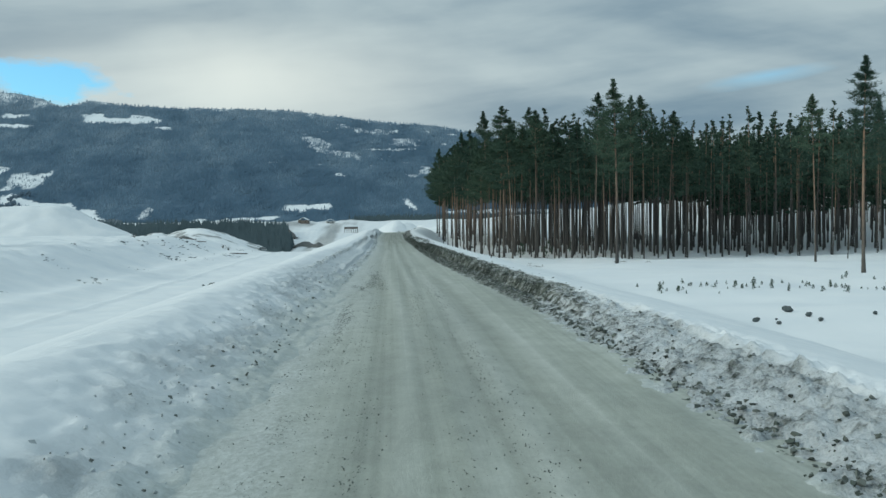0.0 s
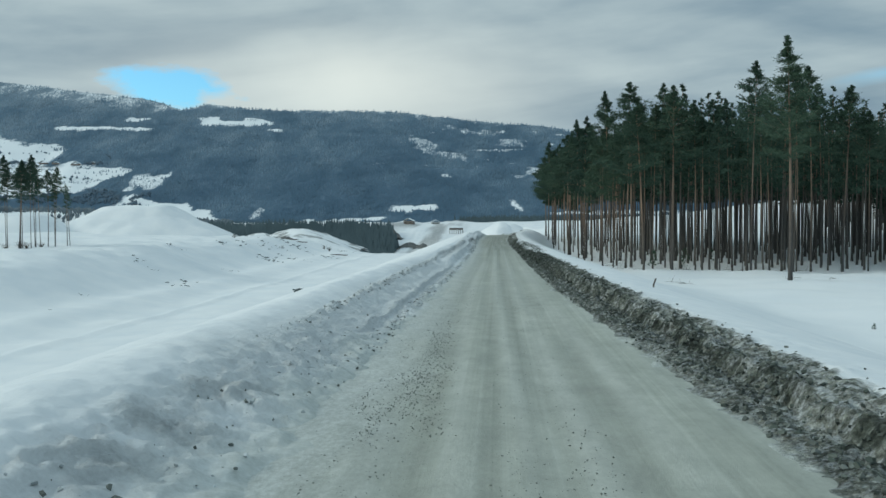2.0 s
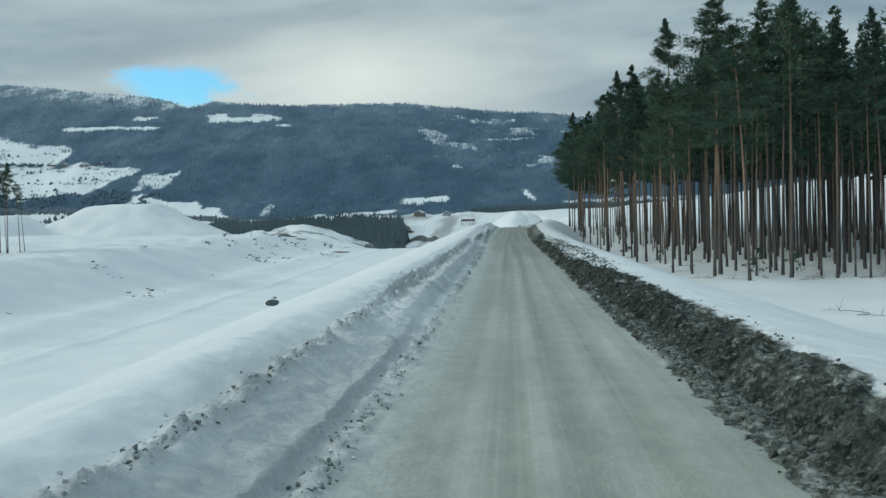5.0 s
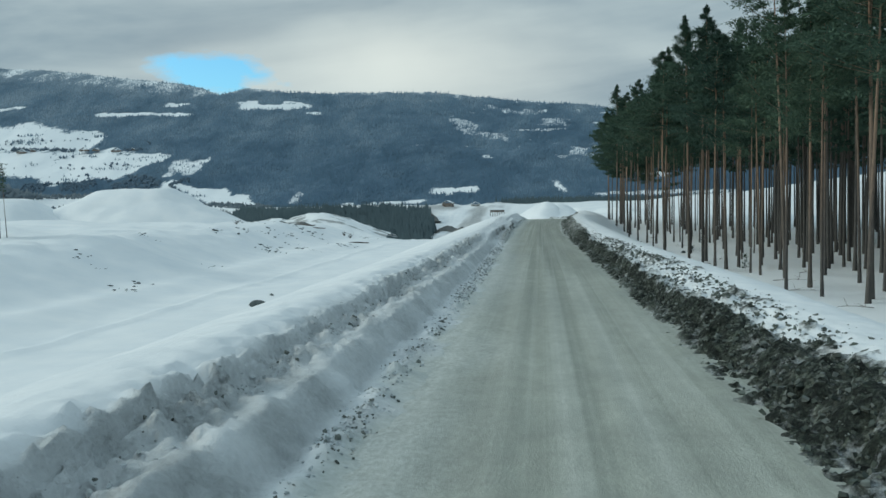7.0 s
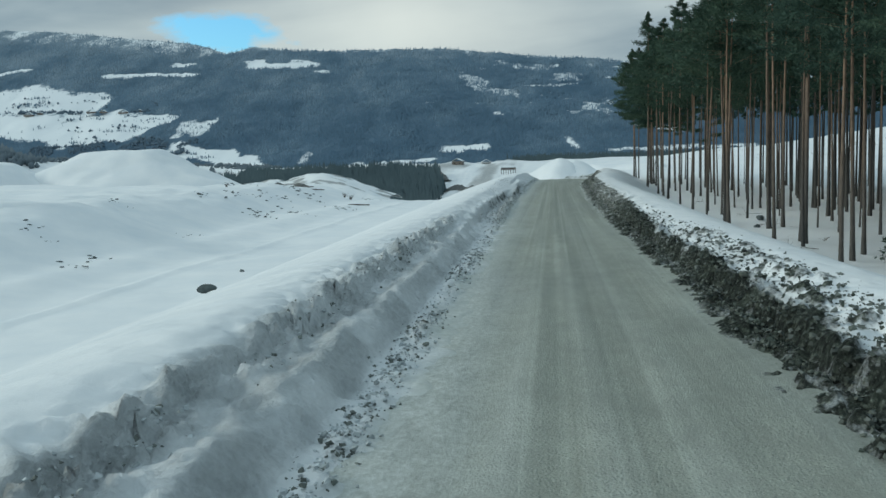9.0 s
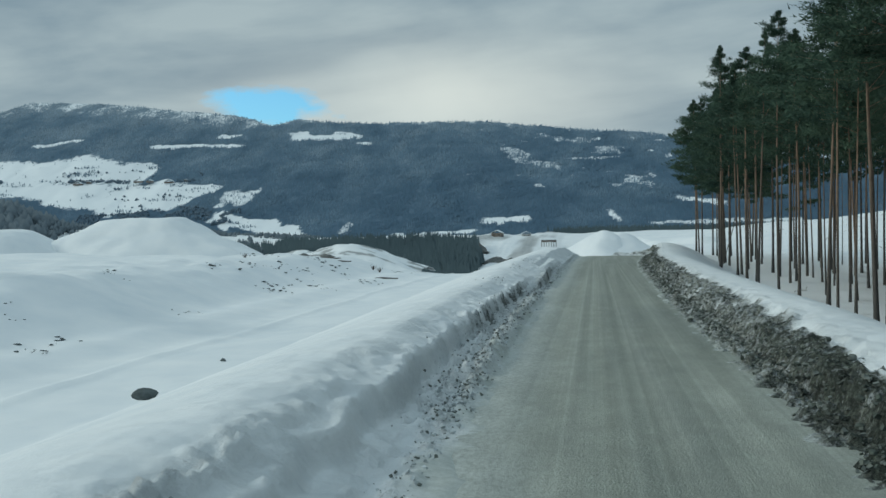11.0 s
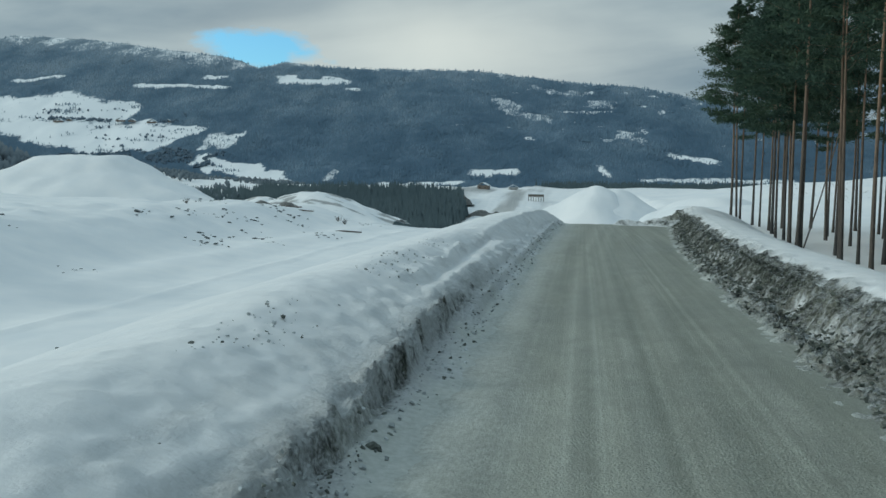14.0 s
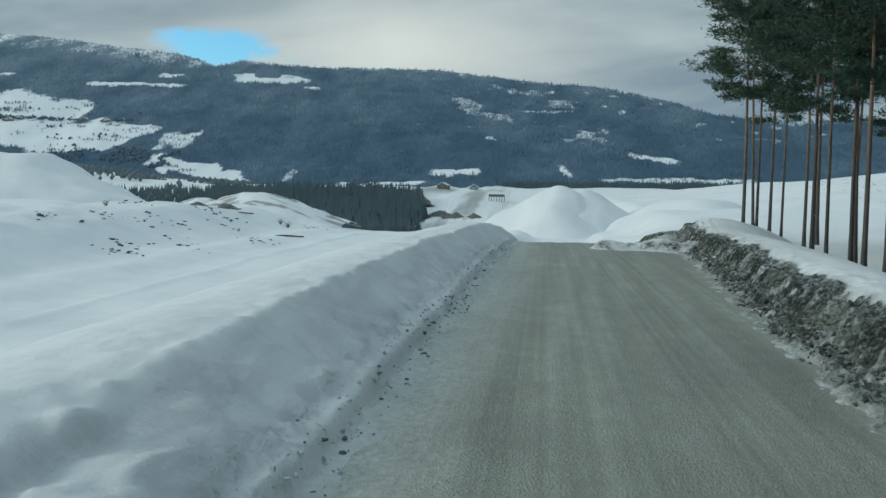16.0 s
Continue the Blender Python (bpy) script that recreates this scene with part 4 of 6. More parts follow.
# clearings on the slope: x from, x to, upper edge at each end, lower edge at each end, how open
FIELDS = [(-1093, -815, 392, 360, 347, 334, 1.0), (-830, -760, 327, 323, 317, 313, 0.9), (-1610, -1250, 357, 340, 342, 325, 0.95), (-1371, -1284, 395, 388, 380, 375, 0.9),
          (-2128, -1901, 374, 401, 360, 386, 0.9), (-2500, -1760, 286, 314, 204, 192, 0.9), (-1790, -1500, 312, 264, 192, 190, 0.9), (-2600, -1900, 206, 196, 176, 152, 1.0),
          (-1950, -1560, 197, 192, 158, 88, 1.0), (-1575, -1290, 192, 186, 85, 92, 1.0), (-1300, -1180, 186, 182, 96, 166, 1.0), (-1160, -1045, 156, 161, 106, 112, 0.75),
          (-1150, -790, 92, 8, 54, -34, 0.95), (-720, -690, 46, 36, 10, 0, 0.7)]
GLADES = [(-317, -200, 302, 246, 270, 210, 0.55), (-205, -90, 240, 214, 214, 188, 0.55), (-176, -5, 352, 302, 332, 282, 0.5), (12, 95, 292, 270, 262, 244, 0.55),
          (-312, -185, 52, 47, 29, 25, 0.92), (26, 80, 68, 36, 54, 20, 0.9), (225, 365, 107, 78, 92, 62, 0.78), (150, 560, 32, 28, 19, 17, 0.75), (-560, -330, 9, 11, -3, -1, 0.8)]


def open_slope(x, z):
    """How open the slope is: 1 a snowfield, 0 closed forest."""
    o = np.zeros_like(x)
    wob = 15 * fbm(x * 0.014, z * 0.03, 5, 2, 0.6)
    for x0, x1, t0, t1, b0, b1, k in FIELDS + GLADES:
        upper, lower = np.interp(x, [x0, x1], [t0, t1]), np.interp(x, [x0, x1], [b0, b1])
        hh = np.maximum((upper - lower) / 2, 4)
        d = np.abs(z + wob * np.minimum(1, hh / 16) - (upper + lower) / 2) / hh
        ends = sstep(x0 - 24, x0 + 20, x + wob) * (1 - sstep(x1 - 20, x1 + 24, x + wob))
        o = np.maximum(o, k * ends * (1 - sstep(0.75, 1.25, d)))
    top = np.interp(x, *RIDGE)
    crest = np.where(x < -1250, 0.60, 0.5) * sstep(np.where(x < -1250, -120, -30), np.where(x < -1250, -20, 0), z - top) * (0.8 + 0.4 * fbm(x * 0.012, z * 0.03, 3, 5))
    rocky = 0.62 * sstep(0.50, 0.95, fbm(x * 0.018, z * 0.055, 4, 3, 0.6)) * (0.25 + 0.75 * sstep(-500, -250, x)) * sstep(40, 160, z)
    return np.maximum(np.maximum(o, crest), rocky)


def slope_y(z):
    return 2500 + 1.8 * (z + 20)


def slope_place(x, h):
    """Place on the mountain: h runs from 0 at its foot to 1 at its ridge."""
    top = np.interp(x, *RIDGE)
    z = -40 + h * (top + 40)
    relief = fbm(x * 0.004, h * 3, 4, 1)
    y = slope_y(z) + 24 * relief * np.sin(np.clip(h, 0, 1) * np.pi)
    return y, z


def build_mountain():
    xs = np.arange(-3700, 3701, 12.0)
    hs = np.linspace(0, 1, 110)
    X, Hh = np.meshgrid(xs, hs)
    Y, Z = slope_place(X, Hh)
    wood = 1 - open_slope(X, Z)
    Z = Z + 2.5 * fbm(X * 0.02, Hh * 20, 4, 2) * sstep(0, 0.1, Hh)
    back = np.stack([X[-1], Y[-1] + 900, Z[-1] - 500], -1)[None]
    P = np.concatenate([np.stack([X, Y, Z], -1), back])
    wood = np.concatenate([wood, wood[-1:]])
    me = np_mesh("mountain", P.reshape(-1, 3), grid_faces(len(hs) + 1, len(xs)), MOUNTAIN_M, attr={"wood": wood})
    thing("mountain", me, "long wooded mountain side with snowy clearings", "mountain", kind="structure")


def cones(name, P, Hgt, Rad, mat, label, category="forest", lie=False):
    """One object of many small three-sided conifers."""
    n = len(P)
    a = rng.random(n) * 6.28
    V = np.zeros((n, 4, 3))
    for i in range(3):
        V[:, i, 0] = P[:, 0] + Rad * np.cos(a + i * 2.094)
        V[:, i, 1] = P[:, 1] + Rad * np.sin(a + i * 2.094)
        V[:, i, 2] = P[:, 2] - 1.0
    V[:, 3] = P
    V[:, 3, 2] += Hgt
    b = np.arange(n)[:, None, None] * 4
    F = (b + np.array([[0, 1, 3], [1, 2, 3], [2, 0, 3]])).reshape(-1, 3)
    me = np_mesh(name, V.reshape(-1, 3), F, mat, smooth=True)
    if lie:
        # normals bent towards the slope's, so each tree's light and dark sides even out
        N = np.tile(np.array([0.0, -0.42, 0.91]), (len(V) * 4, 1)) + 0.30 * (V - P[:, None, :] - [0, 0, 1])[..., :].reshape(-1, 3) / np.maximum(Rad, 0.1).repeat(4)[:, None] * [1, 1, 0]
        me.normals_split_custom_set_from_vertices((N / np.linalg.norm(N, axis=1, keepdims=True)).tolist())
    return thing(name, me, label, category, kind="stuff")


def thickets(name, P, Hgt, Rad, mat, label, category="forest"):
    """One object of many small round-headed leafless trees."""
    n = len(P)
    base = np.array([[1, 0, 0.45], [0, 1, 0.5], [-1, 0, 0.4], [0, -1, 0.5], [0.1, 0, 1.0], [0, 0, -0.1]])
    V = np.repeat(base[None], n, 0) * (1 + 0.5 * (rng.random((n, 6, 3)) - 0.5))
    V = V * np.stack([Rad, Rad, Hgt], -1)[:, None, :] + P[:, None, :]
    f = np.array([[0, 1, 4], [1, 2, 4], [2, 3, 4], [3, 0, 4], [1, 0, 5], [2, 1, 5], [3, 2, 5], [0, 3, 5]])
    F = (np.arange(n)[:, None, None] * 6 + f).reshape(-1, 3)
    return thing(name, np_mesh(name, V.reshape(-1, 3), F, mat, smooth=True), label, category, kind="stuff")


def build_far_woods():
    n = 120000
    x = rng.uniform(-2900, 1700, n)
    h = rng.random(n) ** 0.9
    y, z = slope_place(x, h)
    o = open_slope(x, z)
    r = rng.random(n)
    hedge = (o > 0.5) & (x < -700) & (fbm(x * 0.008, z * 0.075, 3, 1) > 0.78)
    keep = (r > 0.06 + o * 1.15) | ((rng.random(n) < 0.07) & (o < 0.9)) | (hedge & (r < 0.75)) | ((o > 0.5) & (r < 0.004))
    x, y, z, o = x[keep], y[keep], z[keep], o[keep]
    s = rng.uniform(0.6, 1.2, len(x)) * np.where(o > 0.5, 0.85, 1.0)
    cones("mountain_forest", np.stack([x, y, z], -1), 9.0 * s, 2.6 * s, FARWOOD_M, "dense spruce forest on the far mountain side, haze-blue in colour", lie=True)
    # the belt of spruce in the valley, and woods on the low hill and at the mountain's foot
    sets = []
    x, y = rng.uniform(-560, -90, 16000), rng.uniform(830, 1150, 16000)
    edge = -x / y
    few = rng.random(16000) < np.where(edge > 0.33 + 0.03 * vnoise(y * 0.02, 1, 1), 0.30, 1.0)
    sets.append((x, y, (x < -0.122 * y + 14 * vnoise(y * 0.05, 4, 3)) & (edge < 0.5) & few, np.where(edge > 0.33, 11.0, 16.5)))
    x, y = rng.uniform(-1050, -480, 5000), rng.uniform(850, 1350, 5000)
    sets.append((x, y, (-x / y > 0.575 + 0.03 * vnoise(y * 0.03, 1, 2)), 13.0 + 13.0 * sstep(0.575, 0.66, -x / y)))
    x, y = rng.uniform(-1200, -260, 9000), rng.uniform(860, 2300, 9000)
    sets.append((x, y, (fbm(x * 0.007, y * 0.004, 3, 4) > -0.12) & (-x / y < 0.60) & (-x / y > 0.30) & (np.abs(-x / y - 0.30 - (y - 1000) * 0.00018) > 0.025), 7.5))
    x, y = rng.uniform(-80, 900, 5000), rng.uniform(1600, 2050, 5000)
    sets.append((x, y, fbm(x * 0.01, y * 0.01, 3, 1) > -0.35, 16))
    x, z = rng.uniform(-1600, -1060, 5200), rng.uniform(10, 140, 5200)
    ok = (fbm(x * 0.012, z * 0.03, 3, 5) > -0.25) & (z < np.interp(x, [-1600, -1450, -1250, -1060], [82, 84, 104, 98])) & (z > np.interp(x, [-1300, -1060], [15, 50]))
    hx = rng.uniform(-2500, -1300, 900)
    hz = np.interp(hx, [-2500, -1300], [222, 194]) + rng.normal(0, 2.5, 900)
    hok = vnoise(hx * 0.012, 3.0, 2) > -0.1
    bx = rng.uniform(-2500, -1280, 1500)
    bz = rng.uniform(90, 300, 1500)
    bok = fbm(bx * 0.010, bz * 0.05, 3, 1) > 0.62
    sx, sz = np.concatenate([x[ok], hx[hok], bx[bok]]), np.concatenate([z[ok], hz[hok], bz[bok]])
    top = np.interp(sx, *RIDGE)
    sy, sz = slope_place(sx, (sz + 40) / (top + 40))
    k = rng.uniform(4, 10, len(sx))
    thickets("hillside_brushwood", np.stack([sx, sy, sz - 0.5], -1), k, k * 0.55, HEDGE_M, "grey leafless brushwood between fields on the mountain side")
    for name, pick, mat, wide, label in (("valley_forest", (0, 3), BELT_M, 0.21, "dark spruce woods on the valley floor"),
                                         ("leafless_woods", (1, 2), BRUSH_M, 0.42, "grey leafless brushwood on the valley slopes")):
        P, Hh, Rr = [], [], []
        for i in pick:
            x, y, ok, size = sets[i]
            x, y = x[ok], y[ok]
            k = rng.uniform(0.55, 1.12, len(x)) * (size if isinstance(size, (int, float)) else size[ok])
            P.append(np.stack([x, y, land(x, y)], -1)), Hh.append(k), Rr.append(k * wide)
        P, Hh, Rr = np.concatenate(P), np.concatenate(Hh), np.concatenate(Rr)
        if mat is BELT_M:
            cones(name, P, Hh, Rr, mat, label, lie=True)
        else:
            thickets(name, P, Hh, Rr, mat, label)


build_ground()
ROAD = build_road()
bank_left, bank_right, LEFT_GRID, RIGHT_GRID = build_banks()
build_mountain()
build_far_woods()


def build_closing_bank():
    """The ridge of ploughed snow and soil that bends round the road's end."""
    t, v = np.linspace(0, 1, 90), np.linspace(-1, 1, 26)
    T, Vv = np.meshgrid(t, v, indexing="ij")
    cx, cy = 5.2 - 4.4 * T, 212.2 + 2.6 * T - 1.3 * T * T
    X, Y = cx + 0.15 * Vv, cy + 0.95 * Vv
    n = fbm(X * 2.2, Y * 2.2, 4, 3)
    h = (0.52 - 0.22 * T) * (1 + 0.35 * vnoise(X * 1.1, 3.0, 2)) * (1 - sstep(0.86, 1.0, T))
    Z = road_z(Y) - 0.06 + h * np.exp(-(Vv / 0.5) ** 2) + (0.05 * n + 0.06 * blocks(X, Y, 0.2, 1)) * np.exp(-(Vv / 0.6) ** 2)
    dirt = np.clip((0.52 + 0.5 * n) * np.exp(-((Vv + 0.45) / 0.45) ** 2), 0, 1)
    me = np_mesh("snow_ridge", np.stack([X, Y, Z], -1).reshape(-1, 3), grid_faces(90, 26), BANK_M, attr={"dirt": dirt, "grey": 0.5 * np.exp(-((Vv + 0.4) / 0.5) ** 2), "rim": 0 * n})
    thing("snow_ridge", me, "low ploughed ridge of soiled snow across the road's end", "snow bank", "snow banks", "structure")


build_closing_bank()


# ---------------------------------------------------------------- mounds of snow
def mound(cx, cy, top, base, rx, ry, label, k=1, flat_top=0.0, tilt=0.0, rough=1.0, soiled=0.0):
    """A heap at its angle of rest, with a rounded or a level top."""
    n = 72
    a = np.linspace(-1.15, 1.15, n)
    U, Vv = np.meshgrid(a, a)
    r = np.sqrt(U ** 2 + Vv ** 2) * (1 + 0.06 * np.cos(3 * np.arctan2(Vv, U) + 1.3 * k)) + 0.07 * fbm(U * 2 + k * 3, Vv * 2, 3, k)
    d = np.clip((1 - r) / (1 - flat_top), -0.6, 2)
    h = 1 - 0.5 * (np.sqrt((1 - d) ** 2 + 0.003) + (1 - d))
    Z = base - 2.0 + (top - base + 2.0) * h + tilt * U * rx * np.clip(h, 0, 1) + rough * 0.014 * (top - base) * fbm(U * 7, Vv * 7, 5, k + 1) + rough * 0.03 * (top - base) * np.abs(fbm(np.arctan2(Vv, U) * 2.2, r * 0.8, 3, k)) * np.clip(1.6 * h * (1.15 - h), 0, 1) + 0.05 * (top - base) * fbm(U * 1.7, Vv * 1.7, 2, k + 2) * np.clip(h, 0, 1)
    me = np_mesh("snow_mound", np.stack([cx + U * rx, cy + Vv * ry, Z], -1).reshape(-1, 3), grid_faces(n, n), SNOW_M, attr={"dirt": np.clip(soiled * sstep(0.15, 0.5, fbm(U * 3, Vv * 9, 4, k)) * 1.6, 0, 1)})
    thing("snow_mound", me, label, "snow mound", "stockpile mounds")


mound(1.0, 304, -0.30, -7.3, 16.0, 15, "steep snow-covered gravel stockpile beyond the road's end", 1, 0.05, 0.0)
mound(4.6, 305, -0.75, -7.3, 15.0, 14, "snow-covered gravel stockpile leaning on a higher one", 7, 0.08, 0.0)
mound(20, 298, -1.8, -7.0, 20, 14, "low snow-covered heap beside a stockpile", 2, 0.2)
mound(-178, 450, 8.2, -8.5, 56, 38, "large snow-covered gravel stockpile with a level top", 3, 0.32, 0.03, 1.7)
mound(-232, 425, 4.6, -9, 46, 36, "broad snow-covered heap beside a large stockpile", 4, 0.4)
mound(-108, 500, -3.9, -10, 30, 22, "uneven snow-covered spoil heap with dark stones", 5, 0.2, 0, 4.0, 0.9)
mound(-131, 505, -6.0, -10, 16, 14, "small snow-covered spoil heap", 6, 0.2, 0, 4.0, 0.9)


# ---------------------------------------------------------------- pines
def tube(pts, radii, sides):
    """Vertices and quads of a tube through points."""
    pts, radii = np.asarray(pts, float), np.asarray(radii, float)
    a = np.arange(sides) / sides * 2 * np.pi
    ring = np.stack([np.cos(a), np.sin(a), 0 * a], -1)
    V = pts[:, None, :] + radii[:, None, None] * ring[None]
    k = np.arange(len(pts) - 1)[:, None] * sides
    j = np.arange(sides)[None, :]
    F = np.stack([k + j, k + (j + 1) % sides, k + sides + (j + 1) % sides, k + sides + j], -1).reshape(-1, 4)
    return V.reshape(-1, 3), F


def pine_parts(seed, h, crown_from, spread, tufts, blades, sides=8, taper=0.132, lean=0.25, fat=1.0, long=1.0, bulk=1.0, inner=0.40):
    """Trunk, branches and crown of a tall plantation pine, as mesh arrays."""
    g = np.random.default_rng(seed)
    t = np.linspace(0, 1, 12)
    bend = lean * np.stack([np.sin(t * 2.2 + seed), np.cos(t * 1.7 + 2 * seed)], -1) * t[:, None]
    pts = np.stack([bend[:, 0], bend[:, 1], t * h - 0.4], -1)
    rad = taper * (1 - 0.86 * t) * (1 + 0.35 * np.exp(-t * 40))
    trunk = tube(pts, rad, sides)

    def axis(z):
        f = z / h
        return np.stack([np.interp(f, t, bend[:, 0]), np.interp(f, t, bend[:, 1]), z], -1)

    # boughs in loose whorls, swept up at their ends, each carrying flat pads of needles
    nb, per = tufts // 5, 5
    bf_ = ((np.arange(nb) + g.random(nb)) / nb) ** 0.80
    bf_ = np.where(bf_ < 0.78, np.clip(np.round(bf_ * 13) / 13 + g.normal(0, 0.014, nb), 0, 1), bf_)
    bz = h * (crown_from + (1 - crown_from) * bf_ * 0.985)
    prof = np.clip(0.50 + 2.4 * bf_, 0, 1) * (1 - bf_) ** 1.12 * 1.22 + 0.02
    blen = 1.12 * spread * prof * g.uniform(0.55, 1.2, nb) * np.where(g.random(nb) < 0.12, 1.25, 1.0)
    bang = np.round(bf_ * 15) * 2.4 + g.integers(0, 5, nb) * 1.257 + g.normal(0, 0.3, nb)
    rise_ = -0.08 + 0.75 * bf_ + g.normal(0, 0.10, nb)
    tip = np.stack([blen * np.cos(bang), blen * np.sin(bang), blen * rise_ + 0.14 * blen], -1)
    pick = np.repeat(np.arange(nb), per)
    tufts = len(pick)
    along = np.tile(np.linspace(inner, 1.0, per), nb) + g.normal(0, 0.06, tufts)
    side = g.normal(0, 0.20, tufts) * blen[pick] * (1.15 - 0.5 * along)
    f = bf_[pick]
    C = axis(bz)[pick]
    C[:, 0] += along * tip[pick, 0] - side * np.sin(bang[pick])
    C[:, 1] += along * tip[pick, 1] + side * np.cos(bang[pick])
    C[:, 2] += along * rise_[pick] * blen[pick] + 0.14 * blen[pick] * along ** 3 + g.normal(0, 0.07, tufts)
    n = tufts * blades
    pad = np.repeat((0.20 + 0.80 * np.clip(2.6 * (1 - f), 0, 1)) * g.uniform(0.7, 1.3, tufts), blades)[:, None]
    off = g.normal(0, 1, (n, 3)) * np.array([0.24, 0.24, 0.095]) * bulk * pad
    cen = np.repeat(C, blades, 0) + off
    out_ = np.repeat(np.stack([np.cos(bang[pick]), np.sin(bang[pick]), 0.7 + 0 * f], -1), blades, 0)
    d = g.normal(0, 0.75, (n, 3)) + 0.7 * out_ + off / (np.linalg.norm(off, axis=1, keepdims=True) + 1e-6)
    d /= np.linalg.norm(d, axis=1, keepdims=True)
    s = np.cross(d, g.normal(0, 1, (n, 3)))
    s /= np.linalg.norm(s, axis=1, keepdims=True)
    L = long * g.uniform(0.12, 0.28, (n, 1)) * (0.55 + 0.45 * pad)
    W = fat * g.uniform(0.026, 0.052, (n, 1)) * np.where(g.random((n, 1)) < 0.12, 2.0, 1.0) * (0.5 + 0.5 * pad)
    V = np.stack([cen - s * W - d * L * 0.3, cen + s * W - d * L * 0.3, cen + d * L], 1).reshape(-1, 3)
    F = np.arange(3 * n).reshape(-1, 3)
    # boughs
    bv, bf, k = [], [], 0
    for i in range(nb):
        a = axis(bz[i] - 0.05)
        v2, f2 = tube(np.array([a, a + tip[i] * [0.6, 0.6, 0.45], a + tip[i]]), [0.036, 0.022, 0.007], 3)
        bv.append(v2), bf.append(f2 + k)
        k += len(v2)
    for i in range(18):
        zb = h * (0.16 + (crown_from - 0.16) * g.random() ** 0.6)
        aa, ll = g.random() * 6.28, g.uniform(0.25, 1.3)
        a = axis(zb)
        p = np.array([a, a + [ll * np.cos(aa) * 0.6, ll * np.sin(aa) * 0.6, 0], a + [ll * np.cos(aa), ll * np.sin(aa), -0.12]])
        v2, f2 = tube(p, [0.02, 0.014, 0.006], 3)
        bv.append(v2), bf.append(f2 + k)
        k += len(v2)
    return trunk, (np.concatenate(bv), np.concatenate(bf)), (V, F)


def pine(name, label, seed, h, crown_from, spread, tufts=230, blades=13, taper=0.132, group="pines of the stand", fat=1.0, long=1.0, bulk=1.0, inner=0.40):
    trunk, boughs, crown = pine_parts(seed, h, crown_from, spread, tufts, blades, taper=taper, fat=fat, long=long, bulk=bulk, inner=inner)
    ob = thing(name, None, label, "tree", group)
    part("trunk", np_mesh("trunk", *trunk, BARK_M), ob, "bare reddish trunk")
    tagged(part("limb_work", np_mesh("limb_work", *boughs, BARK_M), ob), kind="stuff")
    tagged(part("crown", np_mesh("crown", *crown, NEEDLE_M, smooth=False), ob, "dark green needles"), kind="stuff")
    return ob


LABEL = "tall slender pine, bare trunk and dark narrow crown"
SHAPES = ((11, 18.8, 0.59, 2.6), (12, 19.6, 0.65, 2.3), (13, 18.0, 0.58, 2.8), (14, 19.2, 0.66, 2.1), (15, 18.4, 0.61, 2.5), (16, 20.0, 0.63, 2.4))
KINDS = [pine("pine_tree", LABEL, a, b, c, d, 260, 18, (0.088, 0.120, 0.102, 0.078, 0.112, 0.095)[a - 11], fat=1.0, long=1.15) for a, b, c, d in SHAPES]
ROADSIDE = [pine("pine_tree", LABEL, a + 60, b, c - 0.05, d * 1.15, 200, 58, (0.105, 0.135, 0.118, 0.128)[a - 11], fat=0.66, long=1.0, bulk=1.10, inner=0.52) for a, b, c, d in SHAPES[:4]]
EDGE_KINDS = [pine("pine_tree", "tall pine at the stand's edge with wide low boughs", a, b, c, d, 210, 84, 0.118, fat=0.66, long=1.0, bulk=1.15, inner=0.54) for a, b, c, d in ((17, 18.6, 0.42, 3.6), (18, 19.4, 0.47, 3.2))]
tall = pine("pine_tree", "tallest pine, standing just in front of the stand", 21, 19.6, 0.50, 2.3, 290, 44, 0.17, fat=0.6, long=1.1)
thin = pine("pine_tree", "spindly lone pine with a small thin crown", 22, 17.5, 0.62, 1.3, 100, 14, 0.12, fat=1.3)

# the stand's outer trees
EDGE_TREES = [(15.07, 110.1), (18.2, 111.8), (21.4, 112.6), (11.8, 137.2), (12.69, 175.5), (13.9, 114.6), (18.9, 116.0), (25.6, 124), (41.3, 122.2), (46.8, 120.6), (53.2, 125.2), (55.6, 117.9), (55.5, 104.9),
              (23.4, 118.0), (27.1, 122.8), (28.4, 129.4), (14.8, 116.8), (14.2, 123.9), (20.2, 122.1), (13.1, 148.3), (23.7, 126.6), (36.6, 128), (48, 127),
              (10.9, 187.6), (11.5, 159.8), (11.5, 200.5), (11.6, 169.2), (11.6, 183.8), (11.8, 162.0), (12.2, 150.4), (12.2, 164.9), (12.4, 145.2), (12.4, 181.6), (12.9, 146.7), (13.0, 139.5),
              (13.1, 118.2), (13.4, 133.9), (13.5, 131.7), (14.2, 128.7), (14.6, 142.9), (16.9, 140.2), (17.6, 133.0), (19.2, 142.6), (19.4, 137.7),
              (12.8, 214.3), (11.0, 207.2), (14.1, 211.2), (14.3, 207.4), (15.7, 207.5), (15.6, 203.9), (14.3, 193.4),
              (12.4, 215.6), (13.0, 218.4), (12.4, 217.2), (12.9, 222.2), (13.6, 227.0), (13.8, 229.2), (14.6, 237.2), (14.4, 239.4), (12.1, 234.0), (12.0, 236.5), (12.6, 235.4)]


def stand_front(x):
    return np.interp(x, [11, 13, 16, 20, 26, 34, 42, 60, 110], [128, 113, 109, 111, 108, 113, 116, 113, 108])


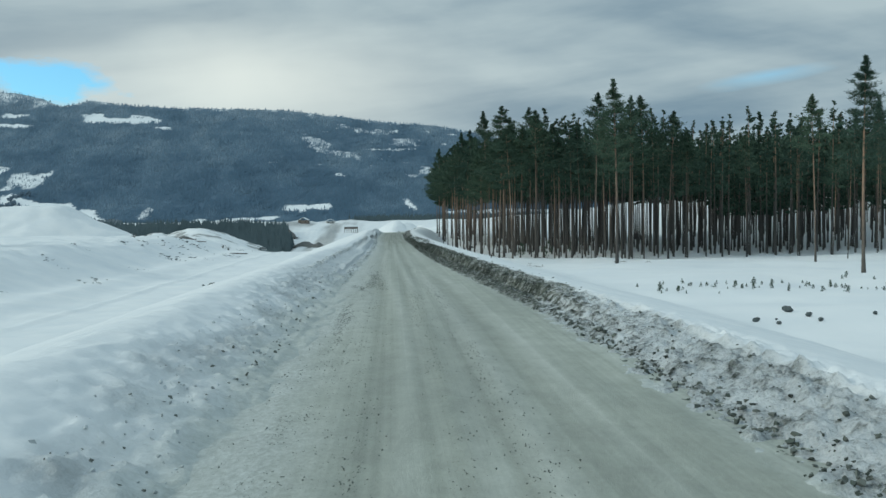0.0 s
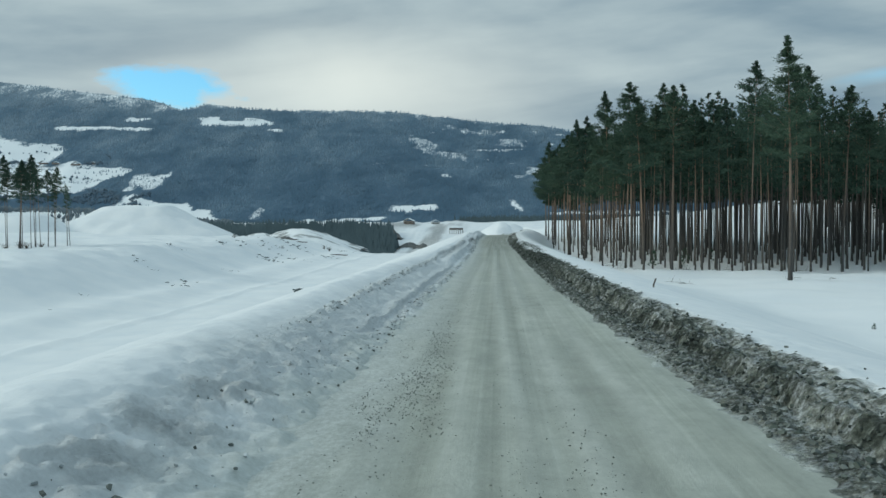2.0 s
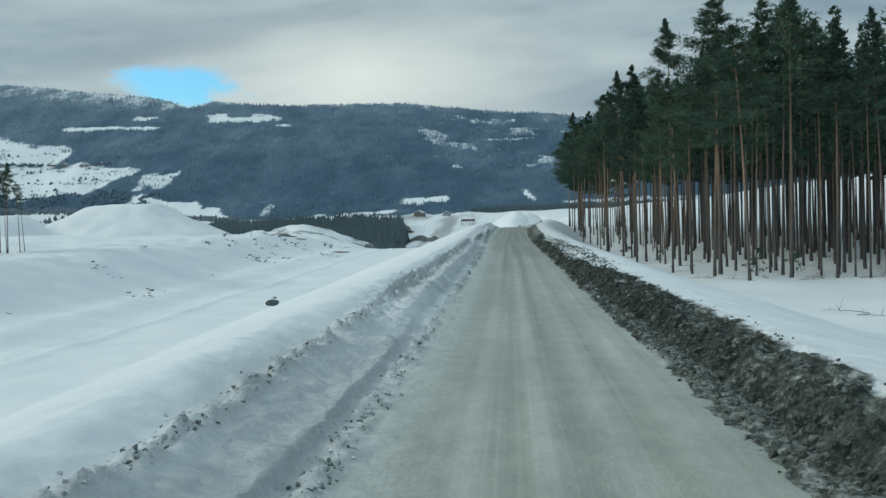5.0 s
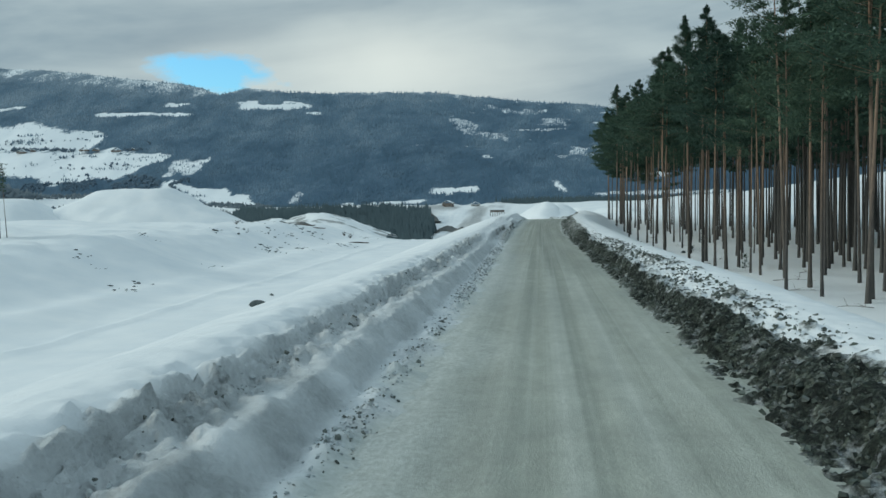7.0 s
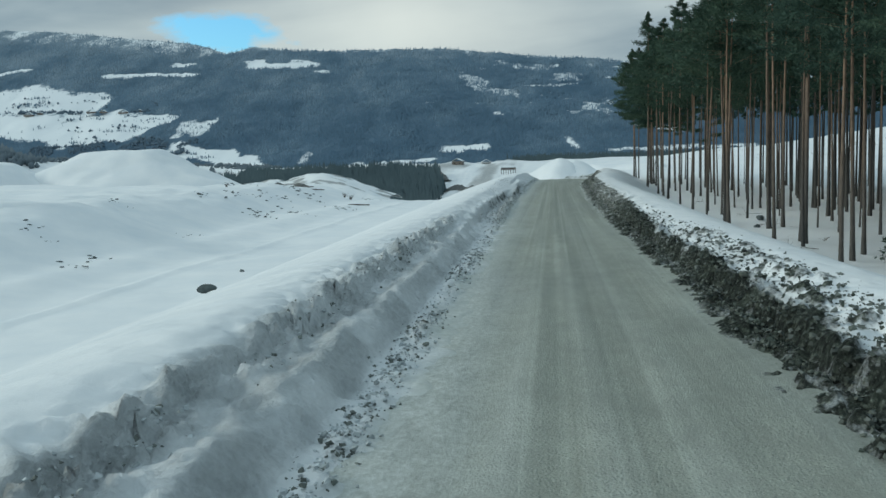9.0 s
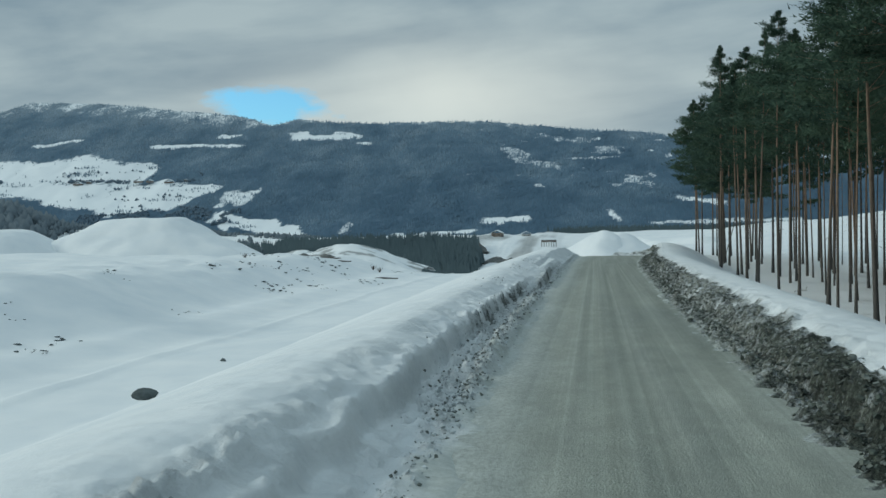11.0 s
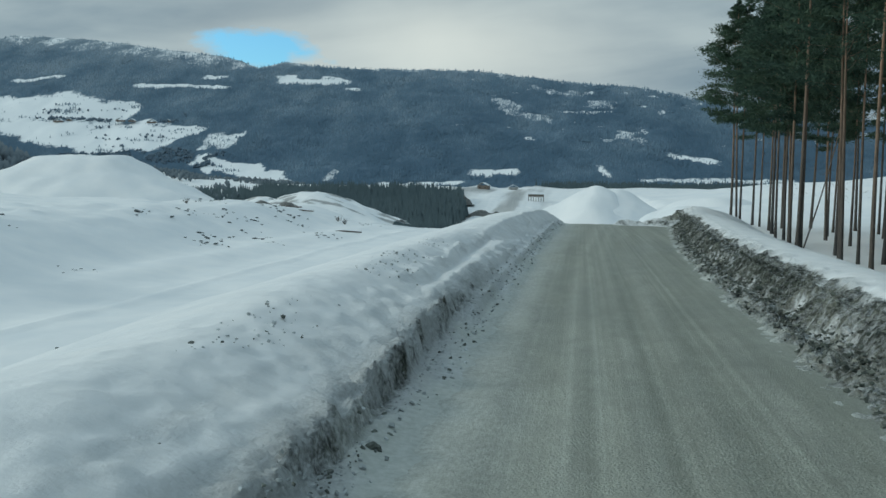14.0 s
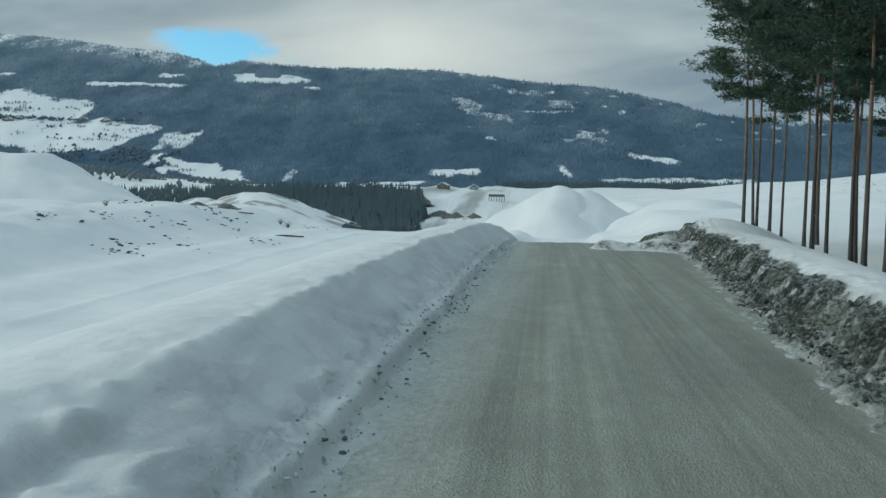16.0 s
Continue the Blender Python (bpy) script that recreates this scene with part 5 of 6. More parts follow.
def put_tree(src, x, y, s=1.0, squat=1.0, turn=None):
    z = float(land(np.array(x), np.array(y)))
    turn = rng.random() * 360 if turn is None else turn
    m = pose(x, y, z - 0.05, rng.normal(0, 0.9), rng.normal(0, 0.9), turn) @ Matrix.Diagonal((s * squat, s * squat, s, 1))
    return copy_thing(src, m)


def build_stand():
    spots = list(EDGE_TREES)
    tries = 0
    while tries < 34000:
        tries += 1
        x, y = rng.uniform(11.5, 190), rng.uniform(104, 330)
        if y < stand_front(x) or x < 11.6 + 1.2 * vnoise(y * 0.2, 1.0, 1):
            continue
        sep2 = 3.0 ** 2 if x < 16.5 or (y > 205 and x < 40) else (2.2 ** 2 if x < 40 else (2.35 ** 2 if x < 75 else 3.4 ** 2))
        if y > 206 and x > 34 - (y - 206) * 0.5 and x < 0.42 * (y - 55):
            continue
        if y > 238 and x < 0.42 * (y - 55) or x > 0.75 * y:
            continue
        if all((x - a) ** 2 + (y - b) ** 2 > sep2 for a, b in spots):
            spots.append((x, y))
    # the trees that the road passes nearest are single things
    spots.sort(key=lambda p: min(p[0] - 11, (p[1] - 108) * 1.0 if p[0] > 20 else 99, 8 if p[1] > 205 else 99))
    near, rest = spots[:285], spots[285:]
    for x, y in near:
        src = ROADSIDE[rng.integers(4)] if x < 15.2 else KINDS[rng.integers(6)]
        src = src if y < 209 or x > 20 else EDGE_KINDS[rng.integers(2)]
        put_tree(src, x, y, rng.uniform(0.86, 1.06) if x < 15.2 and y > 135 else (rng.uniform(1.0, 1.12) if rng.random() < 0.2 else rng.uniform(0.72, 0.94)), rng.uniform(0.76, 1.15))
    # deeper trees, joined
    kinds = [pine_parts(40 + i, 19.2, 0.44, 2.3, 120, 4, sides=4, fat=3.6, long=1.7) for i in range(3)] + [pine_parts(50 + i, 18.8, 0.30, 2.3, 120, 4, sides=4, fat=4.2, long=1.8) for i in range(3)]
    tv, tf, cv, cf, nt_, nc = [], [], [], [], 0, 0
    for x, y in rest:
        shady = x > 0.37 * y and y > stand_front(x) + 11 and x > 34
        tr, _, cr = kinds[rng.integers(3) + 3 * shady]
        z = float(land(np.array(x), np.array(y)))
        s, a = rng.uniform(0.88, 1.1), rng.random() * 6.28
        R = np.array([[np.cos(a), -np.sin(a), 0], [np.sin(a), np.cos(a), 0], [0, 0, 1]])
        for (v, f), (lv, lf), which in ((tr, (tv, tf), 0), (cr, (cv, cf), 1)):
            w = v @ R.T * s + [x, y, z]
            lv.append(w)
            lf.append(f + (nt_ if which == 0 else nc))
        nt_ += len(tr[0])
        nc += len(cr[0])
    if rest:
        deep = thing("pine_stand", None, "closely planted pines deeper in the stand", "forest", kind="stuff")
        tagged(part("trunks", np_mesh("trunks", np.concatenate(tv), np.concatenate(tf), BARK_M), deep), kind="stuff")
        tagged(part("crowns", np_mesh("crowns", np.concatenate(cv), np.concatenate(cf), NEEDLE_M, smooth=False), deep), kind="stuff")


build_stand()
tall.matrix_basis = pose(23.67, 92.1, float(land(np.array(23.67), np.array(92.1))) - 0.05, 0, 0, 40)
put_tree(tall, 38.6, 70.4, 0.91)
put_tree(KINDS[1], 44.5, 90.7, 0.90)
thin.matrix_basis = pose(-118, 257, float(land(-118.0, 257.0)) - 0.05)
for x, y, s, k in ((-125, 256, 1.1, 6), (-128, 259, 1.22, 3), (-130.5, 255, 1.25, 1), (-136, 258, 1.38, 3), (-139.5, 257, 1.34, 5), (-143, 262, 1.3, 0), (-147, 258, 1.35, 2), (-151, 256, 1.3, 4), (-133, 261, 1.3, 2), (-134.5, 256, 1.2, 4), (-141, 254, 1.28, 0), (-144.5, 259, 1.4, 5), (-149, 263, 1.3, 3), (-153.5, 259, 1.36, 1), (-156, 255, 1.3, 2), (-122.5, 259, 1.0, 6), (-124.0, 262, 1.15, 1), (-126.6, 263, 1.2, 4), (-127.2, 255, 1.28, 0), (-129.3, 261, 1.3, 5), (-131.8, 258, 1.34, 2), (-120.2, 263, 0.95, 6)):
    put_tree(thin if k == 6 else KINDS[k], x, y, s, 0.85 if k == 6 else 1.0)
for i, k in enumerate(KINDS + EDGE_KINDS + ROADSIDE):
    x, y = (62 + 5 * i, 150 + 4 * i)
    k.matrix_basis = pose(x, y, float(land(np.array(float(x)), np.array(float(y)))))


# ---------------------------------------------------------------- clods along the banks
CLOD_SNOW = make_plain("grey_snow_clod", (0.47, 0.51, 0.525), 0.85, 0.25)
CLOD_DULL = make_plain("dull_snow_clod", (0.35, 0.385, 0.39), 0.9, 0.3)
CLOD_GREY = make_plain("dirty_snow_clod", (0.125, 0.142, 0.130), 0.9, 0.5)
CLOD_MID = make_plain("dull_soil_clod", (0.095, 0.11, 0.095), 0.9, 0.5)
CLOD_SOIL = make_plain("frozen_soil_clod", (0.052, 0.066, 0.056), 0.9, 0.6)


def lump_mesh(name, seed, mat, squash=0.7, rough=0.32):
    """A broken, angular lump about one metre across."""
    bm = bmesh.new()
    bmesh.ops.create_icosphere(bm, subdivisions=2, radius=0.5)
    g = random.Random(seed)
    off = Vector((g.random() * 50, g.random() * 50, g.random() * 50))
    for v in bm.verts:
        k = 1 + rough * noise.noise(v.co * 2.4 + off) + 0.5 * rough * noise.noise(v.co * 6 + off)
        v.co = Vector((v.co.x * k, v.co.y * k * 0.85, v.co.z * k * squash))
    return bm_mesh(name, bm, mat, smooth=False)


def crumb_mesh(name, P, size, mat):
    """Many small broken lumps in one mesh, each a skewed block with shifted corners."""
    n = len(P)
    base = np.array([[x, y, z] for z in (-0.55, 0.55) for x, y in ((-1, -0.8), (1, -0.8), (1, 0.8), (-1, 0.8))], float) * 0.75
    V = base[None] * (1 + 0.5 * (rng.random((n, 8, 3)) - 0.5)) + 0.55 * (rng.random((n, 8, 3)) - 0.5)
    for i, j in ((0, 1), (1, 2), (0, 2)):
        a = (rng.random(n) * 6.28 if (i, j) == (0, 1) else rng.normal(0, 0.5, n))[:, None]
        p, q = V[..., i] * np.cos(a) - V[..., j] * np.sin(a), V[..., i] * np.sin(a) + V[..., j] * np.cos(a)
        V[..., i], V[..., j] = p, q
    V = V * size[:, None, None] + P[:, None, :]
    f = np.array([[3, 2, 1, 0], [4, 5, 6, 7], [0, 1, 5, 4], [1, 2, 6, 5], [2, 3, 7, 6], [3, 0, 4, 7]])
    F = (np.arange(n)[:, None, None] * 8 + f).reshape(-1, 4)
    return np_mesh(name, V.reshape(-1, 3), F, mat, smooth=False)


def strew(bank, grid, weight, mats, big, small, size):
    """Single clods as parts of a bank, and the crumbs too small to pick apart as one part."""
    V, Y, P = grid
    w = (weight(V, Y) * ((Y > 3) & (Y < 214))).ravel()
    cum = np.cumsum(w) / w.sum()
    flat = P.reshape(-1, 3)
    meshes = [lump_mesh("clod", 60 + i, mats[i % len(mats)]) for i in range(6)]
    for i in np.searchsorted(cum, rng.random(big)):
        sz = size * (1.2 + 3.0 * rng.random() ** 2.6)
        m = pose(*(flat[i] + [0, 0, 0.12 * sz]), rng.uniform(-25, 25), rng.uniform(-25, 25), rng.uniform(0, 360)) @ Matrix.Scale(sz, 4)
        part("clod", meshes[rng.integers(6)], bank, m=m)
    for mat in mats:
        idx = np.searchsorted(cum, rng.random(small // len(mats)))
        pts = flat[idx] + np.stack([rng.normal(0, 0.05, len(idx)), rng.normal(0, 0.05, len(idx)), 0 * idx], -1)
        tagged(part("crumbs", crumb_mesh("crumbs", pts, 0.008 + size * rng.random(len(idx)) ** 2.2, mat), bank), kind="stuff")


def left_weight(V, Y):
    early = 1 - sstep(34, 44, Y)
    wide = 0.06 * np.exp(-((V - 0.75) / 0.5) ** 2) * early
    late = sstep(74, 86, Y) * (1 - sstep(158, 168, Y))
    foot = np.exp(-((V - 0.27) / 0.14) ** 2) * (0.15 + 1.3 * late) * (0.3 + 0.7 * sstep(-0.2, 0.4, vnoise(Y * 0.3, 5, 2)))
    wide = wide + 0.7 * np.exp(-((V - 0.55) / 0.3) ** 2) * sstep(130, 138, Y) * (1 - sstep(152, 158, Y))
    trough = 0.5 * np.exp(-((V - 1.40) / 0.16) ** 2) * sstep(70, 82, Y) * (1 - sstep(120, 134, Y)) * sstep(-0.3, 0.3, vnoise(Y * 0.8, 6, 1))
    mid = sstep(32, 40, Y) * (1 - sstep(66, 78, Y))
    lines = (1.0 * np.exp(-((V - 1.60) / 0.10) ** 2) + 0.9 * np.exp(-((V - 0.18) / 0.10) ** 2)) * mid * (0.3 + 0.7 * sstep(-0.4, 0.3, vnoise(Y * 0.6, 3, 4)))
    gravel = 0.22 * np.exp(-((V - 0.10) / 0.18) ** 2) * sstep(160, 168, Y)
    flecks = 0.12 * np.exp(-((V - 1.9) / 0.4) ** 2) * sstep(148, 156, Y) * (1 - sstep(172, 180, Y)) * sstep(0.0, 0.5, vnoise(Y * 0.5, V * 2, 4))
    return (wide + foot + trough + lines + gravel + flecks) * (V > -0.25) * (V < 2.6)


def right_weight(V, Y):
    foot = np.exp(-((V - 0.30 - 0.10 * sstep(95, 130, Y)) / 0.22) ** 2) * (0.6 + 0.4 * sstep(95, 130, Y))
    early = (V < 1.7) * (1 - sstep(14, 27, Y)) * 0.04
    back = np.exp(-((V - 1.45) / 0.35) ** 2) * sstep(82, 92, Y) * (1 - sstep(116, 128, Y)) * 0.45
    return (foot + early + back + 0.45 * np.exp(-((V - 0.8 + 0.25 * sstep(128, 142, Y)) / (0.5 - 0.2 * sstep(128, 142, Y))) ** 2) * sstep(20, 34, Y)) * (V > 0.0)


# dark third: soil flecks, and specks in place of shaded gaps between lumps
strew(bank_left, LEFT_GRID, left_weight, [CLOD_SNOW, CLOD_DULL, CLOD_GREY], 240, 18000, 0.026)
def strew_road(road_):
    """Rows of small dark crumbs thrown up by wheels."""
    n = 36000
    y = 3 + 49 * rng.random(n)
    row = rng.choice([0.55, 0.95, 1.35, 2.55, 3.2], n, p=[0.28, 0.34, 0.18, 0.12, 0.08])
    x = left_foot(y) + row + rng.normal(0, 0.17, n) + 0.12 * vnoise(y * 0.1, row * 5, 2)
    keep = rng.random(n) < (0.12 + 0.88 * sstep(-0.2, 0.5, fbm(x * 2.6, y * 0.22, 5, 1))) * (1 - 0.9 * sstep(25, 50, y))
    x, y = x[keep], y[keep]
    mid = (left_foot(y) + right_foot(y)) / 2
    P = np.stack([x, y, road_z(y) - 0.02 * ((x - mid) / 2.2) ** 2 + 0.002], -1)
    tagged(part("crumbs", crumb_mesh("crumbs", P, 0.003 + 0.009 * rng.random(len(x)) ** 3, CLOD_GREY), road_), kind="stuff")


strew_road(ROAD)
strew(bank_right, RIGHT_GRID, right_weight, [CLOD_SOIL, CLOD_GREY, CLOD_MID], 290, 38000, 0.040)


# ---------------------------------------------------------------- stones, debris and scrub
def snow_at(x, y):
    return float(land(float(x), float(y)))


ROCKS = [lump_mesh("stone", 90 + i, ROCK_M, 0.55, 0.5) for i in range(5)]
BOULDER = lump_mesh("stone", 96, ROCK_M, 0.62, 0.2)


def stone(x, y, wide, label, category="stone", group="stones in the yard", tall=1.0, sink=0.12, turn=None, me=None):
    m = pose(x, y, snow_at(x, y) + wide * (0.28 * tall - sink), rng.uniform(-8, 8), rng.uniform(-8, 8), rng.uniform(0, 360) if turn is None else turn)
    return thing("stone", me or ROCKS[rng.integers(5)], label, category, group, m=m @ Matrix.Diagonal((wide, wide * rng.uniform(0.6, 0.9), wide * tall, 1)))


stone(-38.2, 190.1, 2.15, "dark boulder alone on the snowy slope below the road", tall=0.8, sink=-0.10, turn=15, me=BOULDER)
stone(-48.5, 229.6, 1.0, "small dark stone on the snowy slope below the road", tall=0.9)
CLUSTERS = [(-80, 240, 5, 1.2, 3.2), (-76, 230, 4, 0.8, 2.5), (-94, 247, 3, 1.1, 3), (-89, 244, 2, 0.6, 2), (-82, 190, 2, 0.8, 2), (-103, 297, 3, 1.1, 2.5), (-84, 342, 6, 1.3, 5),
            (-76.5, 162, 2, 0.9, 2.5), (-76.6, 171, 2, 0.8, 2), (-87, 353, 5, 1.6, 4), (-84, 373, 6, 1.5, 6), (-75, 362, 5, 1.2, 4), (-71.5, 395, 7, 1.5, 6), (-98, 383, 6, 1.5, 6),
            (-102, 372, 5, 1.4, 5), (-92, 390, 5, 1.3, 4), (-105, 352, 6, 1.6, 5), (-106, 438, 7, 2.2, 8), (-97, 440, 5, 1.8, 7), (-81, 473, 4, 1.5, 5), (-81, 285, 3, 0.8, 2.5),
            (-112, 410, 5, 1.6, 7), (-120, 430, 5, 1.8, 8), (-88, 415, 4, 1.2, 6), (-107, 303, 2, 1.4, 2)]
for cx, cy, n, size, spread in CLUSTERS:
    for i in range(round(n * 2.2)):
        stone(cx + rng.normal(0, spread * 0.5), cy + rng.normal(0, spread * 0.7), size * rng.uniform(0.35, 1.0), "dark stone half buried in snow", tall=rng.uniform(0.3, 0.6))
for x, y, w in ((19.5, 42.6, 0.50), (16.3, 38.8, 0.34), (17.0, 38.0, 0.24), (19.6, 40.6, 0.32), (19.4, 39.0, 0.30), (22.4, 39.8, 0.26), (17.6, 39.6, 0.15)):
    stone(x, y, w, "dark clod of frozen earth lying on snow", "earth clod", "earth clods on the snow", tall=1.25, sink=0.1)
# the first lump is put in place of a snow-covered bush
stone(14.9, 165.8, 0.8, "dark stone-like lump between pine trunks", group="stones in the stand")
stone(12.9, 157.8, 0.6, "dark stone-like lump between pine trunks", group="stones in the stand")


def sapling(seed, h, label, name="pine_sapling", category="sapling", group="saplings in the snow"):
    g = np.random.default_rng(seed)
    stem = tube(np.array([[0, 0, -0.1], [0.02, 0.01, h * 0.5], [0.0, 0.03, h]]), [0.014, 0.011, 0.004], 5)
    n = 28
    f = 0.15 + 0.85 * g.random(n)
    a = g.random(n) * 6.28
    out = 0.36 * h * (1.1 - f) * g.uniform(0.4, 1.0, n)
    C = np.stack([out * np.cos(a), out * np.sin(a), f * h + 0.35 * out], -1)
    k = 9
    cen = np.repeat(C, k, 0)
    d = g.normal(0, 1, (n * k, 3)) + np.repeat(np.stack([np.cos(a), np.sin(a), 1.0 + 0 * a], -1) * 0.8, k, 0)
    d /= np.linalg.norm(d, axis=1, keepdims=True)
    w = np.cross(d, g.normal(0, 1, (n * k, 3)))
    w /= np.linalg.norm(w, axis=1, keepdims=True)
    L, W = g.uniform(0.06, 0.15, (n * k, 1)) * (0.6 + h * 0.6), g.uniform(0.012, 0.026, (n * k, 1)) * (0.6 + h * 0.6)
    V = np.stack([cen - w * W, cen + w * W, cen + d * L], 1).reshape(-1, 3)
    ob = thing(name, None, label, category, group)
    part("stem", np_mesh("stem", *stem, TWIG_M), ob)
    tagged(part("needles", np_mesh("needles", V, np.arange(3 * n * k).reshape(-1, 3), NEEDLE_M, smooth=False), ob), kind="stuff")
    return ob


SEEDLINGS = [sapling(31 + i, 0.55 + 0.12 * i, "small dark pine sapling poking out of the snow") for i in range(3)]
SPROUTS = [(16.8, 54.9), (17.1, 55.6), (20.1, 56.6), (21.0, 56.5), (22.2, 56.2), (22.9, 56.9), (23.6, 56.4), (25.4, 57.8), (26.3, 57.2), (28.1, 57.6), (27.2, 54.4), (30.1, 58.6), (33.9, 64.9),
           (34.6, 65.6), (33.7, 59.1), (35.6, 63.5), (31.0, 55.0), (32.8, 53.8), (36.8, 61.6), (29.0, 61.0), (18.4, 56.0), (24.4, 55.6), (26.8, 59.4), (37.8, 64.0), (38.9, 58.8), (35.0, 55.6), (40.2, 63.0)]
SPROUTS += [(rng.uniform(16.5, 42), rng.uniform(53.5, 59.5)) for i in range(80)]
for i, (x, y) in enumerate(SPROUTS):
    m = pose(x, y, snow_at(x, y) - 0.05, rng.normal(0, 5), rng.normal(0, 5), rng.uniform(0, 360)) @ Matrix.Scale(rng.uniform(0.40, 0.95), 4)
    if i < 3:
        SEEDLINGS[i].matrix_basis = m
    else:
        copy_thing(SEEDLINGS[i % 3], m)
small_spruce = sapling(35, 1.7, "young spruce growing between pine trunks", "young_spruce", "young tree", "young spruces in the stand")
for i, (x, y, s) in enumerate(((18.0, 121.5, 1.0), (16.7, 113.9, 1.15), (26.7, 131, 1.0), (20.6, 118.3, 0.9), (22.5, 126, 1.2), (14.2, 139, 0.7))):
    m = pose(x, y, snow_at(x, y) - 0.1, 0, 0, 77 * i) @ Matrix.Scale(s, 4)
    if i == 0:
        small_spruce.matrix_basis = m
    else:
        copy_thing(small_spruce, m)


def fallen_branch(seed, length):
    """A bare branch with side twigs, lying on the snow."""
    g = np.random.default_rng(seed)
    t = np.linspace(0, 1, 6)
    pts = np.stack([t * length, 0.15 * length * np.sin(t * 3 + seed), 0.06 + 0.30 * t * (1 - t) * length * 0.4], -1)
    vs, fs, k = [], [], 0
    for base, dirn, ll, rad in [(None, None, 0, 0)] + [(g.integers(1, 5), g.normal(0, 1, 3), g.uniform(0.25, 0.6) * length * 0.6, 0.010) for _ in range(7)]:
        if base is None:
            p, r = pts, np.linspace(0.03, 0.008, 6)
        else:
            d = dirn * [1, 1, 0.6] + [0.8, 0, 0.5]
            d = d / np.linalg.norm(d) * ll
            p, r = np.array([pts[base], pts[base] + d * 0.5 + [0, 0, 0.03], pts[base] + d]), np.array([1, 0.7, 0.35]) * rad
        v, f = tube(p, r, 4)
        v[:, 2] += np.tile(np.arange(4) % 2, len(p)) * np.repeat(r, 4)
        vs.append(v), fs.append(f + k)
        k += len(v)
    return np_mesh("fallen_branch", np.concatenate(vs), np.concatenate(fs), TWIG_M)


BRANCHES = [fallen_branch(3, 1.6), fallen_branch(5, 2.2), fallen_branch(8, 1.2)]
LITTER = [(13.4, 112.5), (14.6, 108.3), (16.2, 109.4), (19.3, 108.9), (21.9, 110.2), (17.2, 106.8), (12.3, 121), (13.1, 127), (24.5, 111), (11.2, 133.5), (12.4, 143), (14.2, 148), (13.6, 160), (16.0, 170),
          (11.4, 181), (13.5, 188), (25.1, 93.0), (27.0, 92.4), (14.8, 91.8), (15.3, 92.3), (20.5, 114), (28, 117), (31, 114), (15.8, 131)]
for i, (x, y) in enumerate(LITTER):
    thing("fallen_branch", BRANCHES[i % 3], "bare fallen branch lying on the snow", "branch", "fallen branches", m=pose(x, y, snow_at(x, y) + 0.02, 0, 0, rng.uniform(0, 360)))


def build_stick():
    x, y = 5.54, 49.6
    v, f = tube(np.array([[0, 0, -0.15], [0.02, 0.02, 0.10], [0.10, 0.05, 0.30]]), [0.03, 0.028, 0.025], 7)
    thing("broken_stem", np_mesh("broken_stem", v, f, TWIG_M), "short broken stem leaning out of the snow", "stem", m=pose(x, y, snow_at(x, y)))


build_stick()


def build_leaning_stem():
    x, y = 10.8, 205.6
    t = np.linspace(0, 1, 6)
    pts = np.stack([2.1 * t + 0.12 * np.sin(3 * t), 0.9 * t, 7.6 * t - 0.2], -1)
    v, f = tube(pts, np.linspace(0.048, 0.025, 6), 7)
    thing("leaning_stem", np_mesh("leaning_stem", v, f, BARK_M), "thin dead pine stem leaning against standing trunks", "stem", m=pose(x, y, snow_at(x, y)))


build_leaning_stem()


# ---------------------------------------------------------------- buildings and heaps in the valley
WALL_BROWN, WALL_PALE = make_plain("brown_boarding", (0.17, 0.145, 0.125)), make_plain("pale_boarding", (0.42, 0.42, 0.40))
ROOF_SNOW, GLASS = make_plain("snowy_roof", (0.72, 0.76, 0.78), 0.8, 0.1), make_plain("dark_pane", (0.03, 0.035, 0.04), 0.15, 0.1)
EARTH_M = make_plain("bare_earth", (0.13, 0.135, 0.13), 0.9, 0.6)


def box(x0, x1, y0, y1, z0, z1):
    bm = bmesh.new()
    bmesh.ops.create_cube(bm, size=1)
    for v in bm.verts:
        v.co = Vector((x0 + (v.co.x + 0.5) * (x1 - x0), y0 + (v.co.y + 0.5) * (y1 - y0), z0 + (v.co.z + 0.5) * (z1 - z0)))
    return bm


def gable(w, d, h, rise, over, thick):
    """A pitched roof over a box w by d, as one solid."""
    bm = bmesh.new()
    x, y = w / 2 + over, d / 2 + over
    pts = [(-x, h - 0.2), (0, h + rise), (x, h - 0.2), (x, h - 0.2 + thick), (0, h + rise + thick), (-x, h - 0.2 + thick)]
    a = [bm.verts.new((px, -y, pz)) for px, pz in pts]
    b = [bm.verts.new((px, y, pz)) for px, pz in pts]
    for i in range(6):
        j = (i + 1) % 6
        bm.faces.new((a[i], a[j], b[j], b[i]))
    for q in (a, b):
        bm.faces.new((q[0], q[1], q[4], q[5]))
        bm.faces.new((q[1], q[2], q[3], q[4]))
    bmesh.ops.recalc_face_normals(bm, faces=bm.faces)
    return bm


